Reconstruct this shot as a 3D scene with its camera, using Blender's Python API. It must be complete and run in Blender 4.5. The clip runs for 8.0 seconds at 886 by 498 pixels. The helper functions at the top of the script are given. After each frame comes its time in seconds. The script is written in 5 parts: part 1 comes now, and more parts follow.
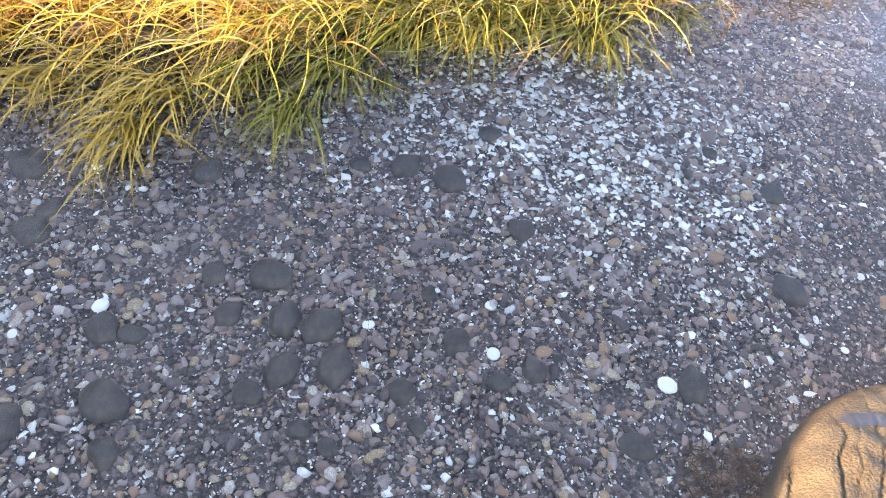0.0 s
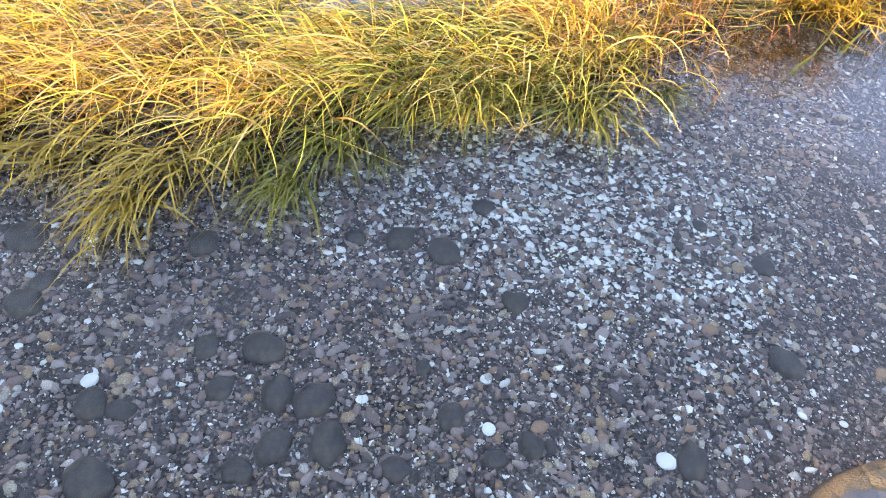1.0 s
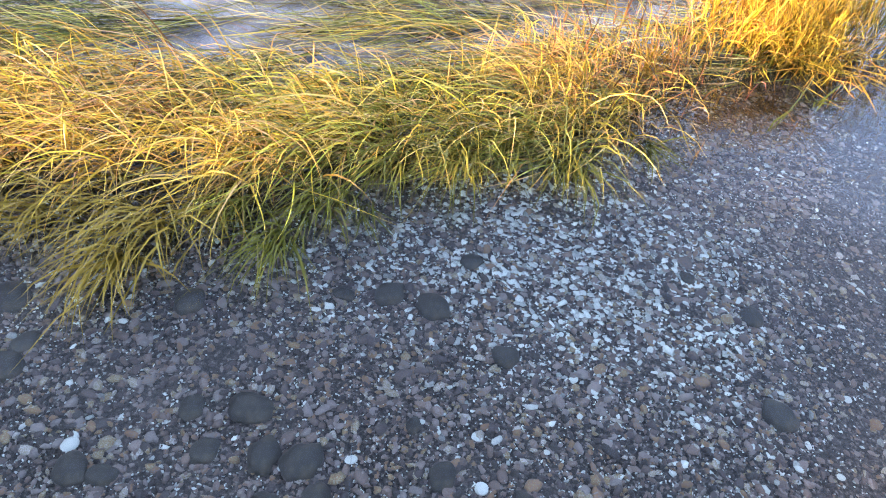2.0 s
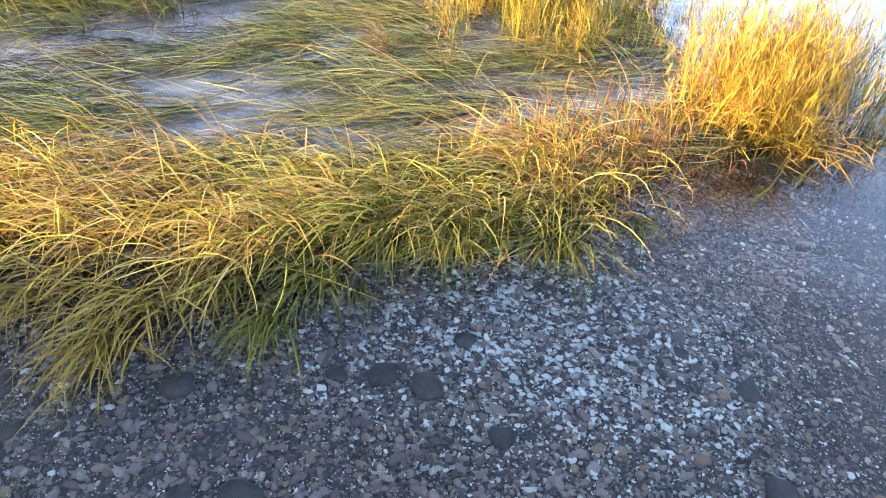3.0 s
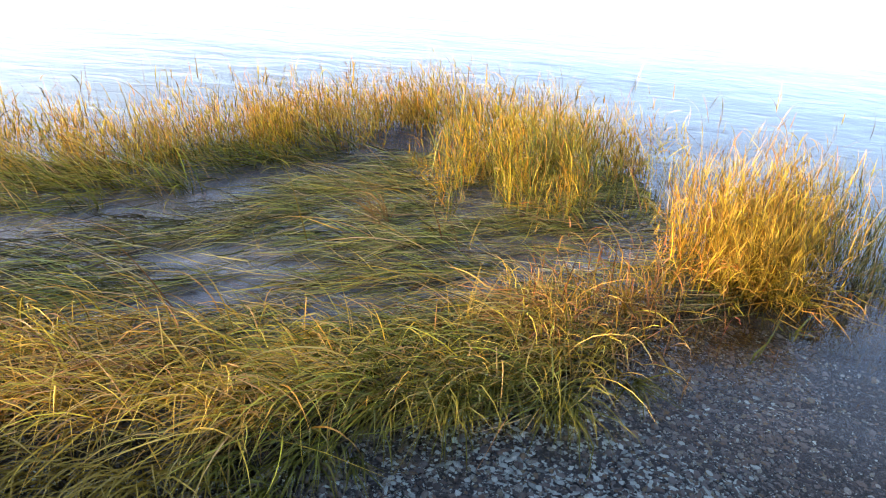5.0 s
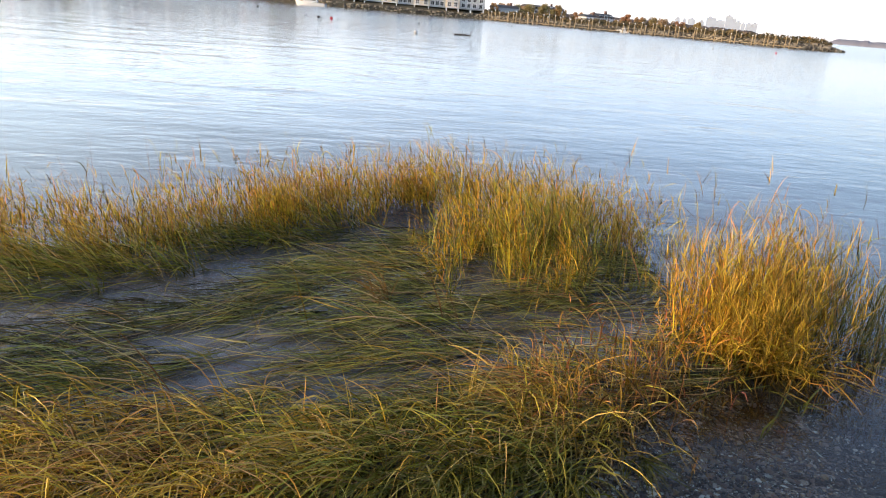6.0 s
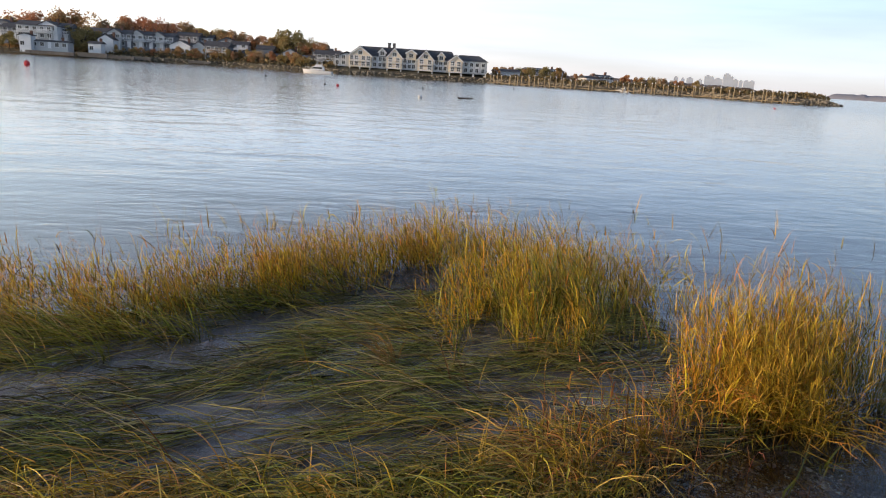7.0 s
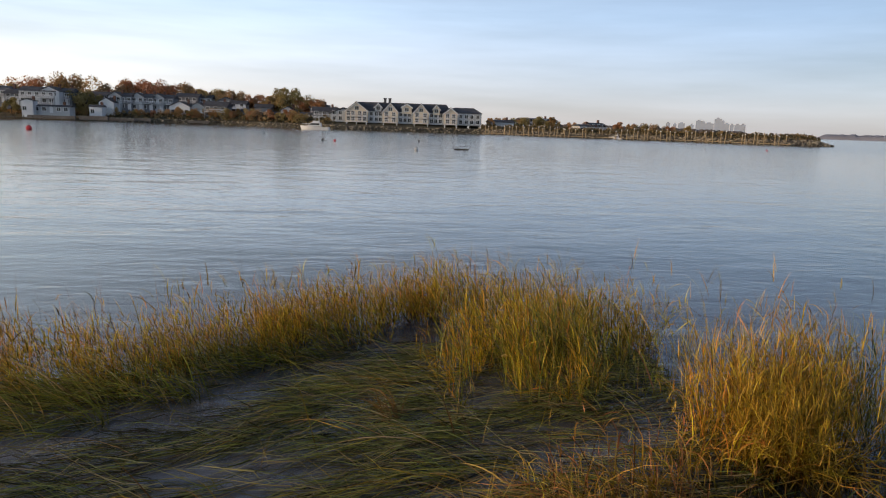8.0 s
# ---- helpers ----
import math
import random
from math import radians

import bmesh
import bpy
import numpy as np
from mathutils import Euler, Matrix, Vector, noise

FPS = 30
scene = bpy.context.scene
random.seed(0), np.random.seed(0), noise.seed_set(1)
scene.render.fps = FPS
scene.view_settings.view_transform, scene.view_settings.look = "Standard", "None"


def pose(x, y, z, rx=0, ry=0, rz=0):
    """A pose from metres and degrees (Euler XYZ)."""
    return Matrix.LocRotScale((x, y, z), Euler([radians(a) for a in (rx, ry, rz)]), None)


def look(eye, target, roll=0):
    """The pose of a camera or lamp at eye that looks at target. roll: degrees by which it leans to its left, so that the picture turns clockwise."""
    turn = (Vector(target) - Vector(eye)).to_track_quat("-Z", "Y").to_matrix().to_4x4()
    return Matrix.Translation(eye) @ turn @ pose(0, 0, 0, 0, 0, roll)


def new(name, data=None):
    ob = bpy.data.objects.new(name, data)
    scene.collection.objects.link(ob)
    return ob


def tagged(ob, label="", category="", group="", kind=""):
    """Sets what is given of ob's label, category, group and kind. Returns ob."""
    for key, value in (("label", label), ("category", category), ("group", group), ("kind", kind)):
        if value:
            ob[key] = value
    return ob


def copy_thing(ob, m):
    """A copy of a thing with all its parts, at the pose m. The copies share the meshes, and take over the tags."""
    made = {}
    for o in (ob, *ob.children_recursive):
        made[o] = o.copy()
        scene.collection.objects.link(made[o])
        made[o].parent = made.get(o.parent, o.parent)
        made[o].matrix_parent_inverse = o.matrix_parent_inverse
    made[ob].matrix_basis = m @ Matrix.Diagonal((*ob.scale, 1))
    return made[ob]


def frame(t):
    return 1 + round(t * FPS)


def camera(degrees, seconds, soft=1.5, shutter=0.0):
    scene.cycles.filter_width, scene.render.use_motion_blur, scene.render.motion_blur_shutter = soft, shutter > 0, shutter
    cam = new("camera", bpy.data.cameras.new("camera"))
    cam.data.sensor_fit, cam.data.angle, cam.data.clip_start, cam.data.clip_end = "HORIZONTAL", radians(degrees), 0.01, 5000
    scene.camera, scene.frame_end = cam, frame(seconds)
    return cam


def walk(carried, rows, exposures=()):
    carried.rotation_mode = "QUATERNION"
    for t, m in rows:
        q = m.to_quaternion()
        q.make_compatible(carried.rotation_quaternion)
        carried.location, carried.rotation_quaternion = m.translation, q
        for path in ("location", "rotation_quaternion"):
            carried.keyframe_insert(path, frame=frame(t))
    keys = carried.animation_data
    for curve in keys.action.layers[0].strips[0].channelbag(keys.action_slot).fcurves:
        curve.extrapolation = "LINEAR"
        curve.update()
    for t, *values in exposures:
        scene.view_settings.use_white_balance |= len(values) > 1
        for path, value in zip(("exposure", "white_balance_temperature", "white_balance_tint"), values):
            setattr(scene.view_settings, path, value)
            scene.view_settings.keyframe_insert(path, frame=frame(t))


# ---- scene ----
cam = camera(65.49, 8.0, 1.1)
PATH = [
    (0.0, look((0.007, -0.002, 1.945), (0.2049, 1.1256, 0.3050), 11.09)),
    (0.5, look((0.009, 0.007, 1.956), (0.2065, 1.2072, 0.3684), 10.44)),
    (1.0, look((-0.000, 0.005, 1.958), (0.2075, 1.2908, 0.4402), 10.44)),
    (2.5, look((-0.008, 0.007, 1.952), (0.2399, 1.4771, 0.6184), 9.54)),
    (3.0, look((-0.025, 0.002, 1.952), (0.2320, 1.5571, 0.7208), 9.09)),
    (3.5, look((-0.009, 0.000, 1.970), (0.2251, 1.6275, 0.8311), 8.10)),
    (4.0, look((-0.014, -0.003, 1.970), (0.2143, 1.6851, 0.9221), 7.49)),
    (5.5, look((-0.005, -0.006, 2.035), (0.2153, 1.8338, 1.2822), 5.85)),
    (6.0, look((0.002, -0.006, 2.040), (0.2090, 1.8714, 1.3840), 5.06)),
    (6.5, look((0.003, -0.001, 2.044), (0.1872, 1.9076, 1.4754), 4.43)),
    (7.0, look((0.013, 0.005, 2.047), (0.1907, 1.9353, 1.5543), 3.60)),
    (7.5, look((0.015, -0.010, 2.065), (0.1923, 1.9372, 1.6467), 2.65)),
    (8.0, look((0.017, -0.004, 2.064), (0.1911, 1.9572, 1.7130), 1.89)),
]
EXPOSURE = [(0.0, 2.93, 6700, 22), (1.2, 2.65, 6250, 18), (2.5, 2.27, 5850, 15), (3.5, 1.96, 5700, 14), (4.2, 1.70, 5800, 13), (5.5, 0.68, 5950, 10), (6.5, -0.09, 6050, 10), (7.3, -0.50, 6000, 11), (8.0, -0.90, 6100, 11)]
walk(cam, PATH, EXPOSURE)

# ---------------------------------------------------------------- light
SUN_EL, SUN_AZ = 9.8, -103.0            # degrees; azimuth clockwise from +y
world = bpy.data.worlds.new("world")
scene.world = world
world.use_nodes = True
wt = world.node_tree
wt.nodes.clear()
sky = wt.nodes.new("ShaderNodeTexSky")
sky.sky_type, sky.sun_disc = "NISHITA", False
sky.sun_elevation, sky.sun_rotation = radians(SUN_EL), radians(SUN_AZ)
sky.air_density, sky.dust_density, sky.ozone_density = 1.0, 0.8, 2.0
bg = wt.nodes.new("ShaderNodeBackground")
bg.inputs[1].default_value = 0.10
wout = wt.nodes.new("ShaderNodeOutputWorld")
# sea haze: brightest towards the horizon and round the sun, with thin streaks of high cloud everywhere
HAZE = [(0.0, (12.8, 11.9, 12.2)), (0.05, (11.6, 11.9, 13.9)), (0.15, (9.6, 11.9, 15.9)), (0.36, (5.8, 7.1, 10.0)), (0.6, (1.15, 1.4, 2.1)), (1.0, (0.75, 0.78, 1.05))]
wco = wt.nodes.new("ShaderNodeTexCoord")
wsep = wt.nodes.new("ShaderNodeSeparateXYZ")
wramp = wt.nodes.new("ShaderNodeValToRGB")
while len(wramp.color_ramp.elements) < len(HAZE):
    wramp.color_ramp.elements.new(0.5)
for e, (at, c) in zip(wramp.color_ramp.elements, HAZE):
    e.position, e.color = at, (*c, 1)
wdot = wt.nodes.new("ShaderNodeVectorMath")
wdot.operation = "DOT_PRODUCT"
wdot.inputs[1].default_value = (math.sin(radians(SUN_AZ)), math.cos(radians(SUN_AZ)), 0.0)
wglow = wt.nodes.new("ShaderNodeMapRange")
wglow.interpolation_type = "SMOOTHSTEP"
wglow.inputs[1].default_value, wglow.inputs[2].default_value, wglow.inputs[3].default_value, wglow.inputs[4].default_value = -1.0, 1.0, 0.58, 1.58
wmap = wt.nodes.new("ShaderNodeMapping")
wmap.inputs["Scale"].default_value = (1.0, 1.5, 11.0)
wno = wt.nodes.new("ShaderNodeTexNoise")
wno.inputs["Scale"].default_value, wno.inputs["Detail"].default_value, wno.inputs["Roughness"].default_value = 1.5, 6.0, 0.55
wra = wt.nodes.new("ShaderNodeMapRange")
wra.inputs[1].default_value, wra.inputs[2].default_value, wra.inputs[3].default_value, wra.inputs[4].default_value = 0.35, 0.72, 0.88, 1.30
wmul = wt.nodes.new("ShaderNodeMath")
wmul.operation = "MULTIPLY"
wsc = wt.nodes.new("ShaderNodeVectorMath")
wsc.operation = "SCALE"
wadd = wt.nodes.new("ShaderNodeVectorMath")
wt.links.new(wco.outputs["Generated"], wmap.inputs[0])
wt.links.new(wco.outputs["Generated"], wsep.inputs[0])
wt.links.new(wco.outputs["Generated"], wdot.inputs[0])
wt.links.new(wsep.outputs[2], wramp.inputs[0])
wt.links.new(wdot.outputs["Value"], wglow.inputs[0])
wt.links.new(wmap.outputs[0], wno.inputs["Vector"])
wt.links.new(wno.outputs[0], wra.inputs[0])
wt.links.new(wra.outputs[0], wmul.inputs[0])
wt.links.new(wglow.outputs[0], wmul.inputs[1])
wt.links.new(wramp.outputs[0], wsc.inputs[0])
wt.links.new(wmul.outputs[0], wsc.inputs["Scale"])
wt.links.new(sky.outputs[0], wadd.inputs[0])
# the low sky turns creamy on the sun's side
wwarm = wt.nodes.new("ShaderNodeMapRange")
wwarm.inputs[1].default_value, wwarm.inputs[2].default_value = -0.7, 0.5
wtint = wt.nodes.new("ShaderNodeMix")
wtint.data_type = "RGBA"
wtint.inputs[6].default_value, wtint.inputs[7].default_value = (1, 1, 1, 1), (1.15, 1.03, 0.78, 1)
wtm = wt.nodes.new("ShaderNodeVectorMath")
wtm.operation = "MULTIPLY"
wt.links.new(wdot.outputs["Value"], wwarm.inputs[0])
wt.links.new(wwarm.outputs[0], wtint.inputs[0])
wt.links.new(wsc.outputs[0], wtm.inputs[0])
wt.links.new(wtint.outputs[2], wtm.inputs[1])
wt.links.new(wtm.outputs[0], wadd.inputs[1])
wt.links.new(wadd.outputs[0], bg.inputs[0])
wt.links.new(bg.outputs[0], wout.inputs[0])

sun = new("sun", bpy.data.lights.new("sun", "SUN"))
sun.data.energy, sun.data.angle, sun.data.color = 5.0, radians(0.8), (1.0, 0.65, 0.31)
az, el = radians(SUN_AZ), radians(SUN_EL)
SUN_TO = Vector((math.sin(az) * math.cos(el), math.cos(az) * math.cos(el), math.sin(el)))
sun.matrix_world = look(SUN_TO * 50, (0, 0, 0))


# ---------------------------------------------------------------- materials
def shader(name):
    m = bpy.data.materials.new(name)
    m.use_nodes = True
    nt = m.node_tree
    return m, nt, nt.nodes["Principled BSDF"], nt.nodes, nt.links


def ramp(nodes, stops):
    r = nodes.new("ShaderNodeValToRGB")
    e = r.color_ramp.elements
    while len(e) < len(stops):
        e.new(0.5)
    for k, (p, c) in enumerate(stops):
        e[k].position, e[k].color = p, (*c, 1)
    return r


def mottled(name, stops, scale=8.0, rough=0.7, bump=0.3, fine=60.0, dist=0.01, metal=0.0, island=0.0, spec=0.5):
    """A rough surface whose colour runs through stops at two scales, with fine relief."""
    m, nt, b, nodes, links = shader(name)
    co = nodes.new("ShaderNodeTexCoord")
    n1, n2 = nodes.new("ShaderNodeTexNoise"), nodes.new("ShaderNodeTexNoise")
    n1.inputs["Scale"].default_value, n1.inputs["Detail"].default_value = scale, 6
    n2.inputs["Scale"].default_value, n2.inputs["Detail"].default_value = fine, 4
    add = nodes.new("ShaderNodeMath")
    add.operation = "MULTIPLY_ADD"
    add.inputs[1].default_value = 0.35
    links.new(co.outputs["Object"], n1.inputs["Vector"])
    links.new(co.outputs["Object"], n2.inputs["Vector"])
    links.new(n2.outputs[0], add.inputs[0])
    base = n1.outputs[0]
    if island:
        g = nodes.new("ShaderNodeNewGeometry")
        mx = nodes.new("ShaderNodeMix")
        mx.inputs[0].default_value = island
        links.new(n1.outputs[0], mx.inputs[2])
        links.new(g.outputs["Random Per Island"], mx.inputs[3])
        base = mx.outputs[0]
    sub = nodes.new("ShaderNodeMath")
    sub.operation = "SUBTRACT"
    sub.inputs[1].default_value = 0.175
    links.new(base, sub.inputs[0])
    links.new(sub.outputs[0], add.inputs[2])
    r = ramp(nodes, stops)
    links.new(add.outputs[0], r.inputs[0])
    links.new(r.outputs[0], b.inputs["Base Color"])
    bp = nodes.new("ShaderNodeBump")
    bp.inputs["Strength"].default_value, bp.inputs["Distance"].default_value = bump, dist
    links.new(n2.outputs[0], bp.inputs["Height"])
    links.new(bp.outputs[0], b.inputs["Normal"])
    b.inputs["Roughness"].default_value, b.inputs["Metallic"].default_value = rough, metal
    b.inputs["Specular IOR Level"].default_value = spec
    return m


def grass_material(name, low, mid, tip, dead, dead_share=0.3):
    """Thin blades: colour from root to tip along the blade, roots darkened as painted shade, some blades dead, light
    shining through.
    """
    m, nt, b, nodes, links = shader(name)
    uv = nodes.new("ShaderNodeUVMap")
    sep = nodes.new("ShaderNodeSeparateXYZ")
    links.new(uv.outputs[0], sep.inputs[0])
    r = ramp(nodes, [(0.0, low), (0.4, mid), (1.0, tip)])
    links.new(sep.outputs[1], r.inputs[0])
    g = nodes.new("ShaderNodeNewGeometry")
    mr = nodes.new("ShaderNodeMapRange")
    mr.inputs[1].default_value, mr.inputs[2].default_value = 1.0 - dead_share * 1.5, 1.0 - dead_share * 0.5
    links.new(g.outputs["Random Per Island"], mr.inputs[0])
    mx = nodes.new("ShaderNodeMix")
    mx.data_type = "RGBA"
    mx.inputs[7].default_value = (*dead, 1)
    links.new(mr.outputs[0], mx.inputs[0])
    links.new(r.outputs[0], mx.inputs[6])
    hs = nodes.new("ShaderNodeHueSaturation")
    wn = nodes.new("ShaderNodeTexWhiteNoise")
    wn.noise_dimensions = "1D"
    links.new(g.outputs["Random Per Island"], wn.inputs["W"])
    v = nodes.new("ShaderNodeMapRange")
    v.inputs[3].default_value, v.inputs[4].default_value = 0.2, 1.75
    links.new(wn.outputs[0], v.inputs[0])
    links.new(v.outputs[0], hs.inputs["Value"])
    hv = nodes.new("ShaderNodeMapRange")
    hv.inputs[3].default_value, hv.inputs[4].default_value = 0.474, 0.530
    hsep = nodes.new("ShaderNodeSeparateColor")
    links.new(wn.outputs[1], hsep.inputs[0])
    links.new(hsep.outputs[1], hv.inputs[0])
    links.new(hv.outputs[0], hs.inputs["Hue"])
    links.new(mx.outputs[2], hs.inputs["Color"])
    links.new(hs.outputs[0], b.inputs["Base Color"])
    b.inputs["Roughness"].default_value = 0.42
    b.inputs["Specular IOR Level"].default_value = 0.22
    tr = nodes.new("ShaderNodeBsdfTranslucent")
    links.new(hs.outputs[0], tr.inputs[0])
    ms = nodes.new("ShaderNodeMixShader")
    ms.inputs[0].default_value = 0.18
    links.new(b.outputs[0], ms.inputs[1])
    links.new(tr.outputs[0], ms.inputs[2])
    links.new(ms.outputs[0], nodes["Material Output"].inputs[0])
    return m


def water_material():
    m, nt, b, nodes, links = shader("water")
    b.inputs["Base Color"].default_value = (0.86, 0.93, 0.95, 1)
    b.inputs["Transmission Weight"].default_value = 1.0
    b.inputs["IOR"].default_value = 1.333
    b.inputs["Roughness"].default_value = 0.06
    co = nodes.new("ShaderNodeTexCoord")
    last = None
    for sx, sy, sc, st, di in ((1.0, 2.0, 0.28, 0.32, 0.11), (1.0, 2.2, 1.5, 0.38, 0.028), (1.0, 1.6, 5.0, 0.42, 0.009)):
        mp = nodes.new("ShaderNodeMapping")
        mp.inputs["Scale"].default_value = (sx, sy, 1)
        mp.inputs["Rotation"].default_value = (0, 0, radians(14 - 9 * sc))
        no = nodes.new("ShaderNodeTexNoise")
        no.inputs["Scale"].default_value, no.inputs["Detail"].default_value, no.inputs["Distortion"].default_value = sc, 2.0, 0.6
        bp = nodes.new("ShaderNodeBump")
        bp.inputs["Strength"].default_value, bp.inputs["Distance"].default_value = st, di
        links.new(co.outputs["Object"], mp.inputs[0])
        links.new(mp.outputs[0], no.inputs["Vector"])
        links.new(no.outputs[0], bp.inputs["Height"])
        if last:
            links.new(last.outputs[0], bp.inputs["Normal"])
        last = bp
    links.new(last.outputs[0], b.inputs["Normal"])
    # calm in the lee of the bank, more finely rippled out in the bay
    sep = nodes.new("ShaderNodeSeparateXYZ")
    rr = nodes.new("ShaderNodeMapRange")
    rr.inputs[1].default_value, rr.inputs[2].default_value, rr.inputs[3].default_value, rr.inputs[4].default_value = 4.0, 120.0, 0.04, 0.14
    links.new(co.outputs["Object"], sep.inputs[0])
    links.new(sep.outputs[1], rr.inputs[0])
    links.new(rr.outputs[0], b.inputs["Roughness"])
    return m


M_WATER = water_material()
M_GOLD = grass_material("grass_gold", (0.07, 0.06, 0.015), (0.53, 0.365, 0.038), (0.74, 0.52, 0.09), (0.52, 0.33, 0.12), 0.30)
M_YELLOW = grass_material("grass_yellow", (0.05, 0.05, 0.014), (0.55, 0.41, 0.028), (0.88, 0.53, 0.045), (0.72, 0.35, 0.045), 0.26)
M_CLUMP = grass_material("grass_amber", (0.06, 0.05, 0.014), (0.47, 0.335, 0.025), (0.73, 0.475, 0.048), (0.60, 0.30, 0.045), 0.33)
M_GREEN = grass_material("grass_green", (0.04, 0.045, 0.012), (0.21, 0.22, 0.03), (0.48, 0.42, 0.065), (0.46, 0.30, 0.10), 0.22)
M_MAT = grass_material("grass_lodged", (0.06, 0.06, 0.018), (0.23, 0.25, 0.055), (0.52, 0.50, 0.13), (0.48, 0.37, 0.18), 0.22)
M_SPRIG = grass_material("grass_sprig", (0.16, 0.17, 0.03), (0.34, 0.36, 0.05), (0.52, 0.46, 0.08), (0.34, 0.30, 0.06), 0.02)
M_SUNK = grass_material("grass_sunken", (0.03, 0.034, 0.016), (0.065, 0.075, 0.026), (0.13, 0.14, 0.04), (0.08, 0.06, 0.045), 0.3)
M_RUST = grass_material("grass_rust", (0.16, 0.08, 0.03), (0.42, 0.20, 0.06), (0.54, 0.30, 0.08), (0.36, 0.15, 0.07), 0.4)
M_STRAW = grass_material("grass_straw", (0.20, 0.12, 0.04), (0.52, 0.30, 0.09), (0.66, 0.42, 0.13), (0.48, 0.22, 0.08), 0.3)
M_BED = mottled("bed_gravel", [(0.28, (0.012, 0.011, 0.013)), (0.42, (0.036, 0.031, 0.032)), (0.55, (0.075, 0.064, 0.060)), (0.64, (0.15, 0.13, 0.12)), (0.74, (0.32, 0.30, 0.28))], 75, 0.75, 0.9, 320, 0.006)
M_PEBBLE = mottled("pebble", [(0.0, (0.020, 0.018, 0.019)), (0.3, (0.10, 0.082, 0.080)), (0.48, (0.19, 0.135, 0.115)), (0.6, (0.28, 0.24, 0.225)), (0.70, (0.19, 0.17, 0.165)), (0.78, (0.25, 0.135, 0.075)),
                             (0.84, (0.26, 0.22, 0.12)), (0.92, (0.40, 0.37, 0.35)), (1.0, (0.62, 0.59, 0.56))], 90, 0.55, 0.5, 260, 0.004, island=0.85)
M_SHELL = mottled("shell", [(0.1, (0.13, 0.135, 0.13)), (0.35, (0.42, 0.445, 0.43)), (0.65, (0.68, 0.715, 0.68)), (0.95, (0.84, 0.87, 0.83))], 60, 0.4, 0.2, 160, 0.003, island=0.7)
M_COBBLE = mottled("cobble", [(0.25, (0.016, 0.015, 0.015)), (0.5, (0.034, 0.032, 0.029)), (0.75, (0.085, 0.072, 0.05))], 12, 0.6, 0.12, 60, 0.003)
M_ROCK = mottled("sandstone", [(0.25, (0.020, 0.014, 0.008)), (0.42, (0.052, 0.039, 0.020)), (0.55, (0.070, 0.054, 0.028)), (0.75, (0.105, 0.082, 0.045))], 11, 0.85, 1.0, 110, 0.014)


# ---------------------------------------------------------------- mesh helpers
def mesh_from(name, verts, faces, material, uvs=None, smooth=True):
    """A mesh from numpy arrays; faces of three or four corners each."""
    me = bpy.data.meshes.new(name)
    verts = np.asarray(verts, dtype=np.float32)
    faces = np.asarray(faces, dtype=np.int32)
    n = faces.shape[1]
    me.vertices.add(len(verts))
    me.vertices.foreach_set("co", verts.ravel())
    me.loops.add(faces.size)
    me.loops.foreach_set("vertex_index", faces.ravel())
    me.polygons.add(len(faces))
    me.polygons.foreach_set("loop_start", np.arange(0, faces.size, n, dtype=np.int32))
    if uvs is not None:
        lay = me.uv_layers.new(name="UVMap")
        lay.data.foreach_set("uv", np.asarray(uvs, dtype=np.float32)[faces.ravel()].ravel())
    me.update(calc_edges=True)
    me.validate()
    if smooth:
        me.polygons.foreach_set("use_smooth", np.ones(len(me.polygons), dtype=bool))
    me.materials.append(material)
    return me


def part(name, bm, material, parent, label=""):
    """Links a bmesh as one mesh object under a thing or a part (or alone where parent is None)."""
    me = bpy.data.meshes.new(name)
    bm.to_mesh(me)
    bm.free()
    me.materials.append(material)
    ob = new(name, me)
    ob.parent = parent
    if label:
        ob["label"] = label
    return ob


RNG = np.random.default_rng(7)


def blades(base, heading, length, lean, curl, width, segs=5, power=1.3, floor=0.005):
    """Curved tapering ribbons: each leaves its base at an angle from the upright and bends on along its length."""
    n = len(base)
    s = np.linspace(0, 1, segs + 1)
    theta = lean[:, None] + curl[:, None] * s[None, :] ** power
    theta = np.minimum(theta, 2.9)
    wob = RNG.normal(0, 0.12, (n, 1)) * np.sin(s[None, :] * 3.0 + RNG.uniform(0, 6, (n, 1)))
    h = heading[:, None] + wob * 1.5
    step = (length / segs)[:, None]
    d = np.stack([np.sin(theta) * np.cos(h), np.sin(theta) * np.sin(h), np.cos(theta)], -1)
    pts = np.concatenate([np.zeros((n, 1, 3)), np.cumsum(d[:, :-1] * step[..., None], 1)], 1) + base[:, None, :]
    low = floor + RNG.uniform(-0.012, 0.03, (n, 1))
    z = pts[..., 2]
    pts[..., 2] = np.where(s[None, :] > 0.15, np.maximum(z, np.minimum(low, z[:, :1] + 9)), z)
    turn = RNG.uniform(-1.1, 1.1, (n, 1))
    side = np.stack([-np.sin(h) * np.cos(turn), np.cos(h) * np.cos(turn), np.sin(turn) * np.ones_like(h)], -1)
    w = width[:, None] * np.maximum(1 - s[None, :] ** 2.2, 0.06) * np.minimum(1, 0.6 + s[None, :] * 2)
    a, b = pts - side * w[..., None] / 2, pts + side * w[..., None] / 2
    verts = np.stack([a, b], 2).reshape(n, -1, 3)
    k = (segs + 1) * 2
    quad = np.array([[2 * i, 2 * i + 1, 2 * i + 3, 2 * i + 2] for i in range(segs)])
    faces = (quad[None] + (np.arange(n) * k)[:, None, None]).reshape(-1, 4)
    u = np.repeat(RNG.uniform(0, 1, n), k)
    v = np.tile(np.repeat(s, 2), n)
    return verts.reshape(-1, 3), faces, np.stack([u, v], -1)


